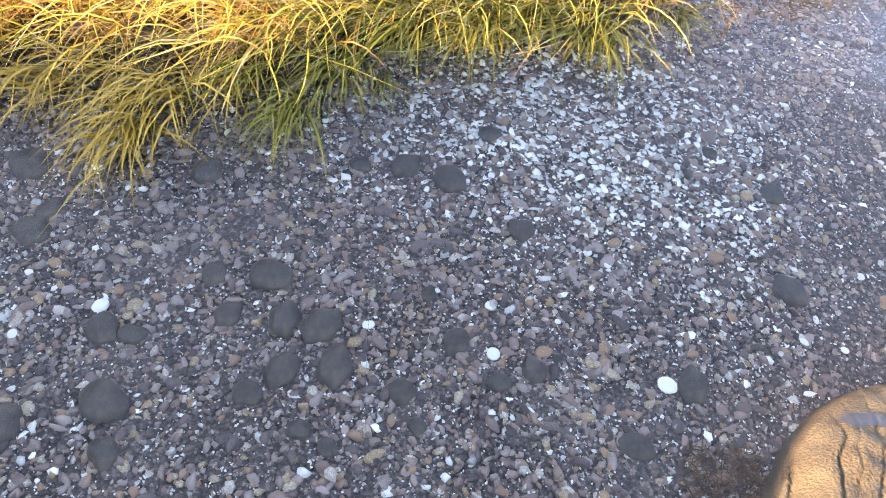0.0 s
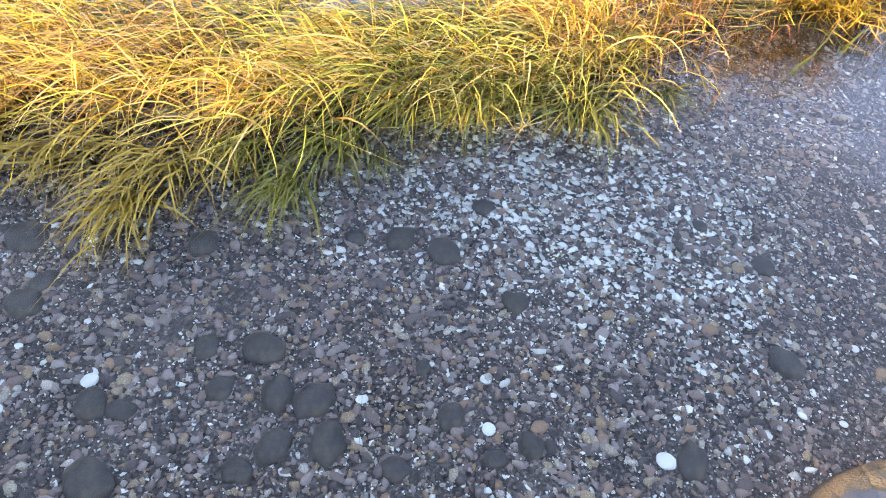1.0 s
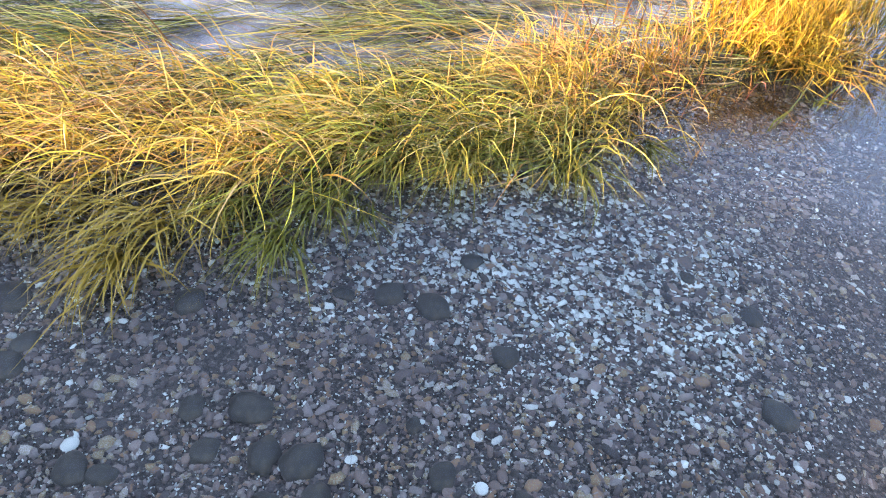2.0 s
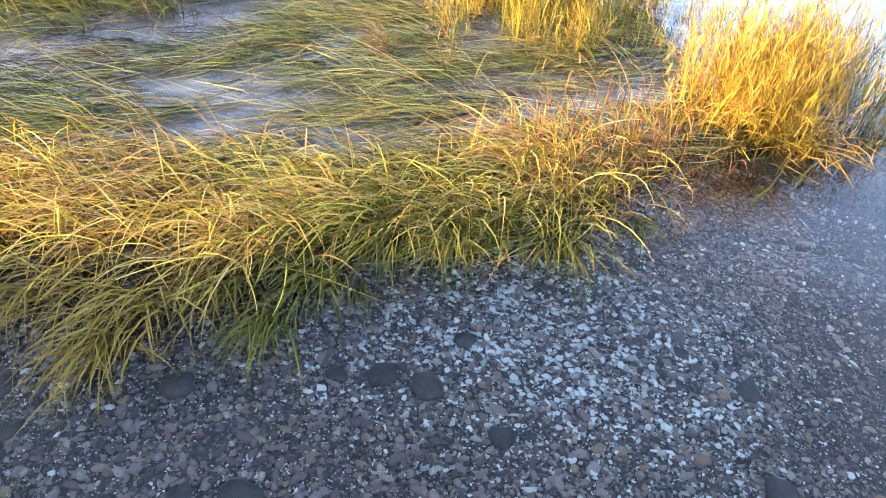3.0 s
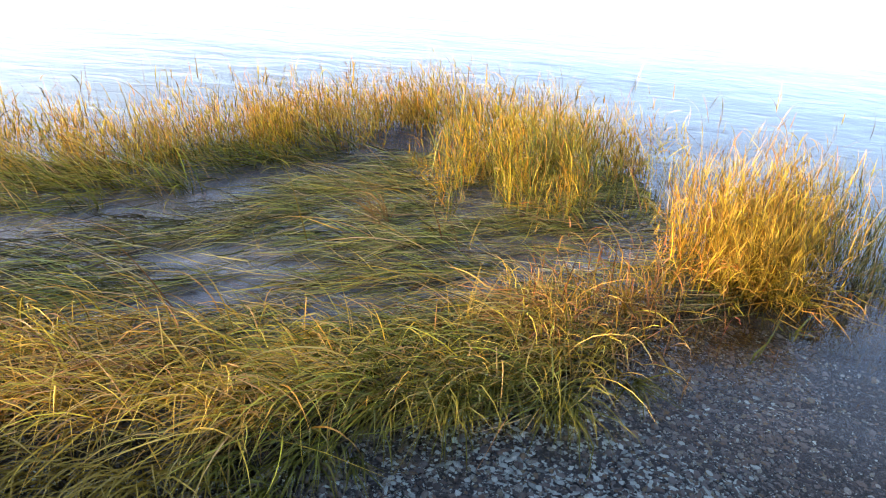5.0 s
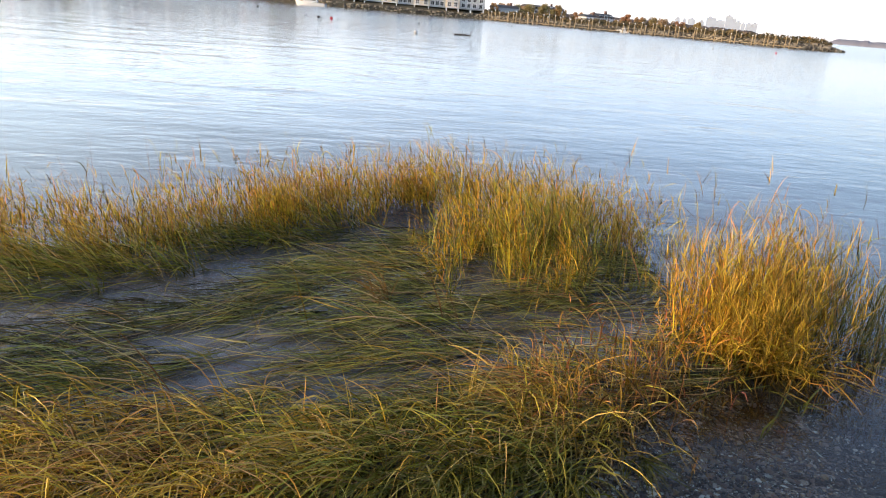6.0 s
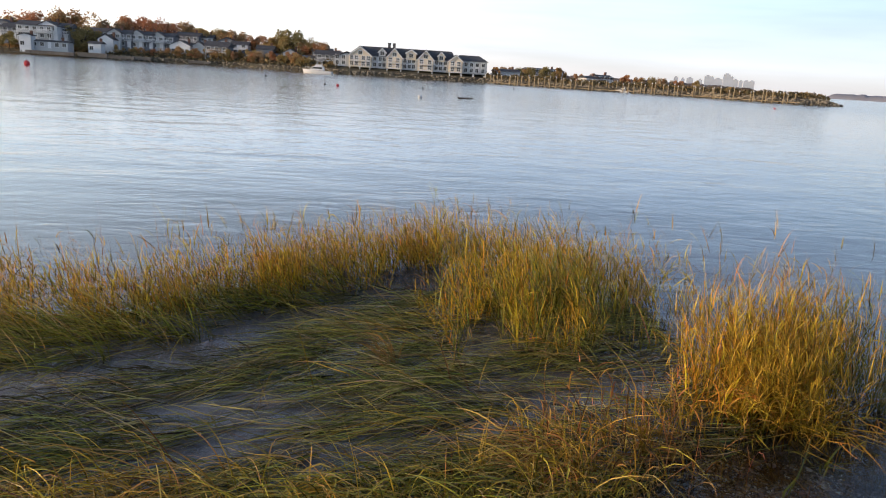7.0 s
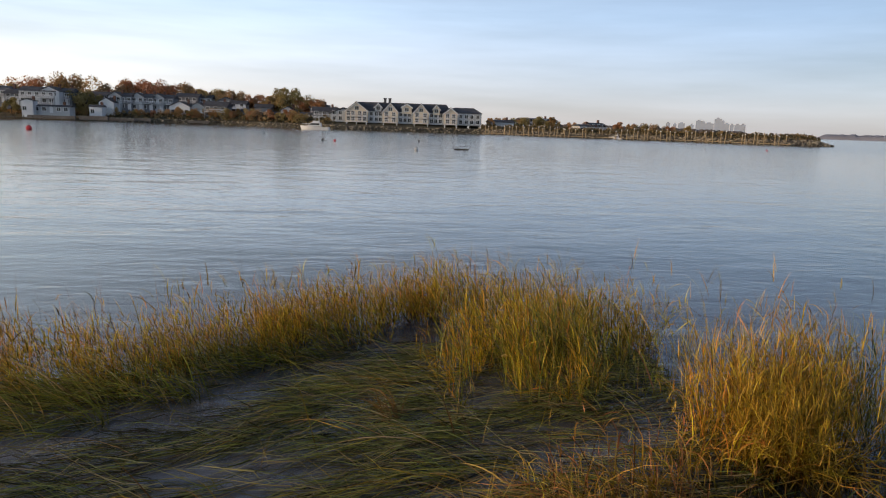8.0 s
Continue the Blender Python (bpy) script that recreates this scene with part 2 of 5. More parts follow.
def grass_object(name, label, material, kind="stuff", category="grass", **kw):
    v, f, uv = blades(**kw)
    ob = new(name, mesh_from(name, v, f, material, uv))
    return tagged(ob, label, category, "", kind)


def fbm(x, y, scale, seed=0.0):
    return np.array([noise.noise((float(a) * scale + seed, float(b) * scale - seed, seed)) for a, b in zip(x, y)])


# ---------------------------------------------------------------- ground, water
def bank(x, y):
    """0 outside the marsh bank, 1 on it."""
    front = np.interp(x, [-6, -1.3, -0.4, 0.0, 0.7, 1.2, 1.7, 2.3, 3.5, 5], [1.9, 1.9, 1.85, 2.2, 2.35, 2.6, 3.1, 3.5, 3.8, 4.2])
    back = np.interp(x, [-6, -2.8, -1.4, -0.4, 1.2, 2.0, 2.7, 3.5, 5], [5.9, 6.3, 7.0, 7.9, 8.1, 7.4, 6.6, 5.0, 4.6])
    a = np.clip((y - front) / 0.35, 0, 1)
    b = np.clip((back - y) / 0.5, 0, 1)
    c = np.clip((4.4 - x) / 1.0, 0, 1)
    return a * b * c


def ground_z(x, y):
    rear = np.where(y < -1.2, np.minimum(-1.2, y + 0.8 * np.clip(-x - 2, 0, None)), y)
    deep = np.interp(rear, [-60, -13, -5, -1.2, -0.3, 0.3, 2.0, 4, 8, 14, 40, 400], [8.0, 7.0, 1.6, 0.75, 0.25, -0.10, -0.13, -0.22, -0.5, -1.6, -4, -8])
    east = np.interp(x, [-50, 1.4, 2.4, 4, 9, 40], [0, 0, 0.12, 0.5, 1.2, 3.0]) * np.clip(y, 0, 1)
    far = np.clip((np.hypot(x, y) - 8) / 60, 0, 1) * 4 * (y > 0)
    z = deep - east - far
    # unseen hump added off to the west, to keep low sun off the bed
    ease = lambda t: t * t * (3 - 2 * t)
    hump = ease(np.clip((-2.9 - x) / 1.2, 0, 1)) * ease(np.clip((1.6 - y) / 0.7, 0, 1)) * ease(np.clip((x + 11) / 5, 0, 1))
    # lower to the south, so that sun passes over it to the boulder
    top = 0.90 + 0.20 * ease(np.clip((y + 0.5) / 0.6, 0, 1)) + 0.04 * np.sin(x * 2.1) * np.sin(y * 2.7)
    z = z + hump * np.clip(top - z, 0, None)
    m = bank(x, y)
    return z * (1 - m) + -0.035 * m


def axis(lo, hi):
    fine = np.arange(lo, hi + 0.001, 0.06)
    out = np.concatenate([hi + np.geomspace(0.15, 4000, 40)])
    inn = np.concatenate([lo - np.geomspace(0.15, 4000, 40)])[::-1]
    return np.concatenate([inn, fine, out])


gx, gy = axis(-4.5, 5.0), axis(-1.0, 8.5)
GX, GY = np.meshgrid(gx, gy, indexing="ij")
gz = ground_z(GX.ravel(), GY.ravel())
near = (np.abs(GX.ravel()) < 6) & (np.abs(GY.ravel()) < 10)
gz[near] += 0.012 * fbm(GX.ravel()[near], GY.ravel()[near], 4.0, 3.1)
idx = np.arange(GX.size).reshape(GX.shape)
gf = np.stack([idx[:-1, :-1], idx[1:, :-1], idx[1:, 1:], idx[:-1, 1:]], -1).reshape(-1, 4)
ground = new("ground", mesh_from("ground", np.stack([GX.ravel(), GY.ravel(), gz], -1), gf, M_BED))
tagged(ground, "grey gravel sea bed of a shallow shore", "ground", "", "structure")

# dark peaty mud of the marsh bank
M_MUD = mottled("marsh_mud", [(0.25, (0.06, 0.063, 0.085)), (0.5, (0.125, 0.133, 0.175)), (0.8, (0.18, 0.19, 0.245))], 9, 0.6, 0.6, 50, 0.01)
mx_, my_ = np.meshgrid(np.arange(-6, 4.6, 0.1), np.arange(1.8, 8.2, 0.1), indexing="ij")
mb = bank(mx_.ravel(), my_.ravel())
mi = np.arange(mx_.size).reshape(mx_.shape)
mf = np.stack([mi[:-1, :-1], mi[1:, :-1], mi[1:, 1:], mi[:-1, 1:]], -1).reshape(-1, 4)
inner = np.minimum(mb, bank(mx_.ravel(), my_.ravel() - 0.4))
mf = mf[(inner[mf] > 0.3).any(axis=1)]
mz = ground_z(mx_.ravel(), my_.ravel()) + 0.016 + 0.010 * fbm(mx_.ravel(), my_.ravel(), 5.0, 1.3) - 0.05 * (mb < 0.3)
used, inv = np.unique(mf, return_inverse=True)
mud = new("marsh_bank", mesh_from("marsh_bank", np.stack([mx_.ravel(), my_.ravel(), mz], -1)[used], inv.reshape(-1, 4), M_MUD))
tagged(mud, "dark peaty mud of the flooded marsh bank", "ground", "", "structure")

wb = bmesh.new()
bmesh.ops.create_grid(wb, x_segments=2, y_segments=2, size=4500)
water = part("water", wb, M_WATER, None)
water.visible_shadow = False
tagged(water, "clear shallow salt water with soft ripples reflecting the sky", "water", "", "structure")


# ---------------------------------------------------------------- stones and shells
def unit_ball(sub):
    bm = bmesh.new()
    bmesh.ops.create_icosphere(bm, subdivisions=sub, radius=1)
    bm.verts.ensure_lookup_table()
    v = np.array([x.co[:] for x in bm.verts])
    f = np.array([[x.index for x in p.verts] for p in bm.faces])
    bm.free()
    return v, f


BALL = {k: unit_ball(k) for k in (1, 2, 3)}


def turned(n):
    a = RNG.uniform(0, 2 * np.pi, n)
    t = RNG.normal(0, 0.25, n)
    ca, sa, ct, st = np.cos(a), np.sin(a), np.cos(t), np.sin(t)
    z = np.zeros(n)
    rz = np.stack([np.stack([ca, -sa, z], -1), np.stack([sa, ca, z], -1), np.stack([z, z, z + 1], -1)], 1)
    rx = np.stack([np.stack([z + 1, z, z], -1), np.stack([z, ct, -st], -1), np.stack([z, st, ct], -1)], 1)
    return rz @ rx


def scatter(xy, radius, flat, sub, sink=0.2, rough=0.18):
    """Many small rounded stones lying on the bed, as arrays."""
    n = len(xy)
    v0, f0 = BALL[sub]
    v = v0[None] * (1 + RNG.normal(0, rough, (n, len(v0), 1)))
    sc = np.stack([radius * RNG.uniform(0.9, 1.45, n), radius * RNG.uniform(0.65, 1.0, n), radius * flat], -1)
    v = np.einsum("nij,nkj->nki", turned(n), v * sc[:, None, :])
    z = ground_z(xy[:, 0], xy[:, 1]) + radius * flat * (1 - 2 * sink)
    v = v + np.stack([xy[:, 0], xy[:, 1], z], -1)[:, None, :]
    f = (f0[None] + (np.arange(n) * len(v0))[:, None, None]).reshape(-1, 3)
    return v.reshape(-1, 3), f


def on_bed(n, x0=-3.0, x1=4.2, y0=0.1, y1=3.6):
    xy = np.stack([RNG.uniform(x0, x1, n), RNG.uniform(y0, y1, n)], -1)
    x, y = xy.T
    # dense before the bank, thinning out to both sides
    off = np.maximum(-1.05 - 0.33 * (y - 0.3) - x, x - 1.1 - 0.45 * (y - 0.3))
    return xy[(bank(x, y) < 0.7) & (RNG.uniform(0, 1, n) < np.exp(-np.clip(off, 0, None) * 3.0))]


xy = on_bed(96000)
v, f = scatter(xy, np.clip(RNG.lognormal(-4.85, 0.4, len(xy)), 0.004, 0.02), RNG.uniform(0.35, 0.7, len(xy)), 1, 0.15, 0.27)
tagged(new("gravel", mesh_from("gravel", v, f, M_PEBBLE)), "mixed grey, brown and ochre gravel under shallow water", "gravel", "", "stuff")
xy = on_bed(3000)
v, f = scatter(xy, np.clip(RNG.lognormal(-4.05, 0.25, len(xy)), 0.012, 0.03), RNG.uniform(0.3, 0.5, len(xy)), 2, 0.25, 0.08)
tagged(new("pebbles", mesh_from("pebbles", v, f, M_PEBBLE)), "rounded wet pebbles in greys, browns and rust", "pebbles", "", "stuff")


def shell_patch(x, y):
    a = np.exp(-(((x - 0.95) * 0.8 + (y - 2.0) * 0.35) ** 2 / 0.20 + ((y - 2.0) * 0.9 - (x - 0.95) * 0.2) ** 2 / 0.28))
    b = 0.45 * np.exp(-((x - 0.2) ** 2 / 0.5 + (y - 2.0) ** 2 / 0.15))
    return np.clip(1.7 * a + b + 0.065, 0, 1)


xy = on_bed(88000)
xy = xy[RNG.uniform(0, 1, len(xy)) < shell_patch(xy[:, 0], xy[:, 1]) * 0.85]
v, f = scatter(xy, np.clip(RNG.lognormal(-4.9, 0.42, len(xy)), 0.004, 0.017), RNG.uniform(0.15, 0.35, len(xy)), 1, -0.5, 0.34)
tagged(new("shell_fragments", mesh_from("shell_fragments", v, f, M_SHELL)), "white broken shell fragments strewn on the gravel", "shells", "", "stuff")
xy = on_bed(46000)
v, f = scatter(xy, RNG.uniform(0.0018, 0.0045, len(xy)), RNG.uniform(0.3, 0.6, len(xy)), 1, -0.9, 0.35)
tagged(new("shell_grit", mesh_from("shell_grit", v, f, M_SHELL)), "fine white shell grit between the pebbles", "shells", "", "stuff")


def stone(x, y, r, stretch=1.3, turn=0.0, tall=0.5, seed=0):
    """One water-worn cobble, uneven and half sunk."""
    v0, f0 = BALL[3]
    k = np.array([noise.noise(Vector(p) * 1.3 + Vector((seed * 3.7, 0, 0))) for p in v0])
    v = v0 * (1 + 0.32 * k[:, None]) * np.array([r * stretch, r, r * tall])
    c, s = math.cos(turn), math.sin(turn)
    v = np.stack([v[:, 0] * c - v[:, 1] * s, v[:, 0] * s + v[:, 1] * c, v[:, 2]], -1)
    ob = new("stone", mesh_from("stone", v, f0, M_COBBLE))
    ob.location = (x, y, float(ground_z(np.array([x]), np.array([y]))[0]) + r * tall * 0.3)
    tagged(ob, "dark grey water-worn cobble half sunk in gravel under water", "stone", "cobbles on the sea bed")
    return ob


STONES = [(-0.34, 1.25, .068), (-0.15, 1.06, .074), (0.29, 1.02, .056), (-0.10, 0.92, .066), (0.11, 0.84, .052), (-0.27, 1.08, .06), (0.20, 1.20, .032),
          (1.53, 1.28, .075), (0.28, 1.71, .07), (0.11, 1.77, .066), (-0.82, 1.02, .06), (-0.45, 1.09, .05), (-0.26, 0.90, .06), (0.54, 0.93, .05),
          (0.42, 0.88, .042), (0.54, 1.49, .062), (1.07, 0.89, .06), (-0.52, 1.24, .048), (-1.14, 1.37, .07), (-1.11, 1.47, .05), (0.16, 0.73, .034),
          (-0.62, 1.68, .07), (-0.10, 0.66, .036), (-0.73, 1.00, .045), (-0.35, 0.82, .05), (0.84, 0.68, .05), (-0.19, 0.71, .04), (-0.76, 0.78, .08),
          (-1.23, 1.66, .08), (0.45, 1.97, .055), (-0.06, 1.76, .04), (1.38, 1.94, .04), (1.60, 1.74, .06), (-1.03, 0.70, .08), (-0.72, 0.63, .05)]
for k, (x, y, r) in enumerate(STONES):
    stone(x, y, r * 0.82, RNG.uniform(1.05, 1.45), RNG.uniform(0, 3), RNG.uniform(0.48, 0.66), k)



def shell_mesh(seed):
    """A cupped, ribbed half shell about 1 m across, to be scaled."""
    rg = np.random.default_rng(seed)
    nr, na = 5, 16
    v, f = [(0, -0.42, 0.06)], []
    for i in range(1, nr + 1):
        q = i / nr
        for j in range(na):
            a = 2 * math.pi * j / na
            rib = 1 + 0.05 * math.sin(a * 8) * q
            v.append((0.5 * q * math.cos(a) * rib * (1 + 0.1 * rg.normal() * q * 0.4), -0.42 * (1 - q) + 0.46 * q * math.sin(a) * rib, 0.20 * math.sqrt(max(0, 1 - q * q)) + 0.02))
    for j in range(na):
        f.append((0, 1 + j, 1 + (j + 1) % na))
    quads = []
    for i in range(nr - 1):
        for j in range(na):
            a, b = 1 + i * na + j, 1 + i * na + (j + 1) % na
            quads += [(a, a + na, b + na), (a, b + na, b)]
    me = mesh_from("shell", np.array(v), np.array(f + quads), M_SHELL)
    return me


SHELLS = [shell_mesh(k) for k in range(4)]


def shell(x, y, size, k):
    ob = new("shell", SHELLS[k % 4])
    ob.scale = (size * RNG.uniform(0.7, 1.1), size, size)
    ob.location = (x, y, float(ground_z(np.array([x]), np.array([y]))[0]) + 0.008)
    ob.rotation_euler = (RNG.normal(0, 0.25), RNG.normal(0, 0.25), RNG.uniform(0, 6.28))
    tagged(ob, "white half shell lying on gravel under water", "shell", "shells on the sea bed")


for k, (x, y, s) in enumerate(((0.98, 0.89, .062), (0.41, 0.98, .05), (0.64, 1.11, .028), (1.52, 1.07, .034), (0.41, 1.16, .04), (0.0, 1.07, .045), (-0.85, 1.10, .06), (1.67, 1.05, .034), (-1.08, 0.99, .03), (-1.10, 1.21, .03))):
    shell(x, y, s, k)
k = 0
while k < 110:
    x, y = RNG.uniform(-0.6, 1.9), RNG.uniform(1.2, 2.7)
    if RNG.uniform() < float(shell_patch(np.array([x]), np.array([y]))[0]) and float(bank(np.array([x]), np.array([y]))[0]) < 0.5:
        shell(x, y, RNG.uniform(0.018, 0.036), k)
        k += 1


M_WET = mottled("wet_stone", [(0.3, (0.010, 0.012, 0.018)), (0.7, (0.028, 0.030, 0.040))], 14, 0.6, 0.4, 90, 0.004)
M_WRACK = mottled("wrack", [(0.3, (0.03, 0.018, 0.008)), (0.6, (0.09, 0.05, 0.018)), (0.85, (0.16, 0.09, 0.03))], 40, 0.5, 0.3, 200, 0.003, island=0.6)


def boulder_top(x, y):
    """Height of the boulder and how far a place lies towards its rim."""
    wob = 0.03 * fbm(x, y, 3.0, 2.2) + 0.012 * fbm(x, y, 14.0, 4.2)
    lean = np.where(y > 0.3, 0.42, 0.15) * (y - 0.3)
    r = (np.abs(x - 1.70 + wob - lean) / 0.62) ** 3.2 + (np.abs(y - 0.24 + wob) / 0.67) ** 3.2
    z = -0.17 + 0.36 * np.clip(1 - r, 0, 1) ** 0.42 + 0.026 * fbm(x, y, 4.0, 7.7) + 0.012 * fbm(x, y, 18.0, 3.7)
    for cx, deep, wide in ((1.325, 0.020, 0.005), (1.435, 0.013, 0.004), (1.475, 0.006, 0.004), (1.535, 0.012, 0.004), (1.66, 0.012, 0.004), (1.80, 0.012, 0.004), (1.95, 0.012, 0.004)):
        line = cx + 0.50 * (y - 0.7) + 0.013 * fbm(x * 0, y, 11.0, cx * 7) + 0.004 * fbm(x * 0, y, 40.0, cx * 3)
        z -= deep * np.exp(-((x - line) / wide) ** 2) * np.clip(0.7 + fbm(x, y, 6.0, cx), 0.25, 1.2)
        z -= 0.003 * np.clip((x - line) / 0.1, 0, 1) * (x > line)
    return z, r


def boulder():
    """A rounded sandstone boulder with cracks running along its bedding."""
    def sheet(xs, ys, keep, lift):
        X, Y = np.meshgrid(xs, ys, indexing="ij")
        x, y = X.ravel(), Y.ravel()
        z, r = boulder_top(x, y)
        idx = np.arange(X.size).reshape(X.shape)
        f = np.stack([idx[:-1, :-1], idx[1:, :-1], idx[1:, 1:], idx[:-1, 1:]], -1).reshape(-1, 4)
        f = f[keep(x, y, r)[f].any(axis=1)]
        used, inv = np.unique(f, return_inverse=True)
        return np.stack([x, y, z + lift], -1)[used], inv.reshape(-1, 4)
    v, f = sheet(np.arange(1.02, 2.5, 0.0045), np.arange(-0.46, 0.94, 0.009), lambda x, y, r: r < 1.0, 0.0)
    ob = new("boulder", mesh_from("boulder", v, f, M_ROCK))
    v, f = sheet(np.arange(1.38, 1.68, 0.006), np.arange(0.62, 0.86, 0.006), lambda x, y, r: (((x - 1.535) / 0.075) ** 2 + ((y - 0.735) / 0.028) ** 2 + 1.1 * fbm(x, y, 22.0, 1.0) < 0.8) & (r < 0.97), 0.003)
    new("wet_patch", mesh_from("wet_patch", v, f, M_WET)).parent = ob
    return tagged(ob, "rounded tan sandstone boulder with dark cracks at the waterline", "boulder")


boulder()

# ---------------------------------------------------------------- marsh grass
def spread(n, x0, x1, y0, y1, keep=None):
    x, y = RNG.uniform(x0, x1, n), RNG.uniform(y0, y1, n)
    if keep is not None:
        k = RNG.uniform(0, 1, n) < keep(x, y)
        x, y = x[k], y[k]
    return x, y


def roots(x, y):
    return np.stack([x, y, ground_z(x, y) - 0.01], -1)


def channel(x):
    """The middle of the water channel that winds from the west to the gap in the outer row."""
    return np.interp(x, [-2.6, -2.2, -1.75, -1.3, -0.9, -0.45, 0.0, 0.4, 0.6], [3.9, 4.1, 4.4, 4.62, 5.1, 5.5, 6.0, 6.7, 7.2])


def open_water(x, y):
    """Where the lodged grass leaves the water bare."""
    y = y + 0.16 * fbm(x, y, 2.4, 6.1) + 0.10 * fbm(x, y, 6.0, 2.6)
    a = np.exp(-((y - channel(x)) / np.interp(x, [-2, -0.5, 0.4], [0.30, 0.36, 0.42])) ** 4) * np.clip((0.75 - x) / 0.3, 0, 1)
    # slits beside it, on the near side
    low = 0.8 * np.exp(-((y - channel(x) + 0.62) / 0.5) ** 4) * np.clip((-0.45 - x) / 0.6, 0, 1)
    c = np.exp(-((x - 1.3) ** 2 / 0.12 + (y - 4.6) ** 2 / 0.03)) + np.exp(-((x - 2.2) ** 2 / 0.09 + (y - 4.95) ** 2 / 0.4)) + np.exp(-((x - 1.9) ** 2 / 0.10 + (y - 4.3) ** 2 / 0.05)) + 0.3 * np.exp(-((x + 0.1) ** 2 / 0.25 + (y - 3.95) ** 2 / 0.03))
    return np.clip(a + low + c, 0, 1)


def back_line(x):
    return np.interp(x, [-6, -3.2, -2.0, -1.3, -0.4, 0.5, 1.2, 2.0, 2.7], [5.1, 5.35, 5.5, 6.1, 6.9, 7.3, 7.3, 6.7, 6.1])


def many(n, mean, dev, lo, hi):
    return np.clip(RNG.normal(mean, dev, n), lo, hi)


def streaks(x, y):
    """Ropes of combed grass with slits of water between."""
    a = radians(28)
    u, w = x * math.cos(a) + y * math.sin(a), -x * math.sin(a) + y * math.cos(a)
    k = fbm(u * 0.9, w * 4.5, 1.0, 5.5) + 0.7 * fbm(u * 2.5, w * 9.0, 1.0, 2.5)
    return np.maximum(np.clip(0.50 + k * 2.6, 0.06, 1), 0.65 * np.exp(-((x - 0.1) / 0.7) ** 2 - ((y - 4.3) / 0.4) ** 2))


def tussocks(x, y, scale=4.5, seed=3.0):
    return np.clip(0.45 + 2.2 * fbm(x, y, scale, seed), 0.04, 1)


def west_edge(x, y):
    """The bank thins out to the west."""
    return np.clip((x + 0.85 + 0.46 * y) / 0.35, 0, 1)


# lodged mat lying on the water, combed one way by the waves
def combed(count, name, label, material, box_, keep, length, width, turn=197, lean=1.15, curl=0.85, floor=0.012, wander=0.24):
    x, y = spread(count, *box_, keep)
    n = len(x)
    return grass_object(name, label, material, base=roots(x, y), heading=np.radians(turn + np.interp(x, [-0.6, 0.8], [14, 0])) + RNG.normal(0, wander, n) + 0.55 * fbm(x, y, 0.9, 2.0), length=many(n, length, length * 0.3, 0.15, 1.1),
                        lean=many(n, lean, 0.25, 0.3, 1.5), curl=many(n, curl, 0.4, 0.1, 2.0), width=many(n, width, width * 0.27, 0.003, 0.012), segs=6, power=0.7, floor=floor)


def mat(x, y):
    return bank(x, y) * (y < back_line(x) - 0.1) * (1 - 0.92 * open_water(x, y)) * west_edge(x, y) * (1 - 0.6 * np.exp(-((x - 1.6) / 0.6) ** 2 - ((y - 3.9) / 0.6) ** 2))


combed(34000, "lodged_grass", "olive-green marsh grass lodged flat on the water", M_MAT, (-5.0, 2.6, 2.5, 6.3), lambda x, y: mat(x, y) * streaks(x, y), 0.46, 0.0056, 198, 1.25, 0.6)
# near-black under-layer stands in for shade in the gaps between strands
combed(5000, "lodged_grass", "dark under-layer of grass in the water, painted shade for the mat's gaps", M_SUNK, (-5.0, 2.6, 2.4, 6.3), lambda x, y: mat(x, y) * streaks(x, y), 0.45, 0.008, 195, 1.35, 0.4, 0.002)
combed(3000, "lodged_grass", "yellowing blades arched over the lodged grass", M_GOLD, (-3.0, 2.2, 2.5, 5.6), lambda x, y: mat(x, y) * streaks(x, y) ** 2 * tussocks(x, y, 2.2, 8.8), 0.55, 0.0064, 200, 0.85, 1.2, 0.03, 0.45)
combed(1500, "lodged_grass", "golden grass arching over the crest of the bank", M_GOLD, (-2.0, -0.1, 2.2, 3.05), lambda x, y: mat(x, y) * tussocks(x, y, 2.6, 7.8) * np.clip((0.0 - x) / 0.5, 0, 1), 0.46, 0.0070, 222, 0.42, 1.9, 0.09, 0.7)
combed(800, "lodged_grass", "russet dead grass bent over behind the bank edge", M_STRAW, (-2.2, -0.3, 2.3, 3.15), lambda x, y: mat(x, y) * tussocks(x, y, 3.0, 1.8) * np.clip((-0.2 - x) / 0.8, 0, 1), 0.6, 0.0075, 192, 0.75, 1.25, 0.06)
combed(700, "lodged_grass", "pinkish-brown dead grass lying between the stalks", M_STRAW, (0.7, 1.9, 2.9, 3.6), lambda x, y: bank(x, y) * tussocks(x, y, 3.0, 4.8), 0.45, 0.007, 200, 0.8, 1.2, 0.05, 0.6)

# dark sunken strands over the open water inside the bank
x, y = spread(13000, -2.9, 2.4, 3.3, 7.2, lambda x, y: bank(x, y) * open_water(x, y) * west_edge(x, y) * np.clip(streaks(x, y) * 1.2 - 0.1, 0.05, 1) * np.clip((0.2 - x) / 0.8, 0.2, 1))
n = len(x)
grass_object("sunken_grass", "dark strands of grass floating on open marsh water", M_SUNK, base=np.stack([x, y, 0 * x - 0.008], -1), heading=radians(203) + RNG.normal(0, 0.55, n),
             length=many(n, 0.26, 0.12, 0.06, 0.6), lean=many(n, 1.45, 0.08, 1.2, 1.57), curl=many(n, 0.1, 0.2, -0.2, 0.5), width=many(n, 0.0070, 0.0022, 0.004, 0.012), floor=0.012)

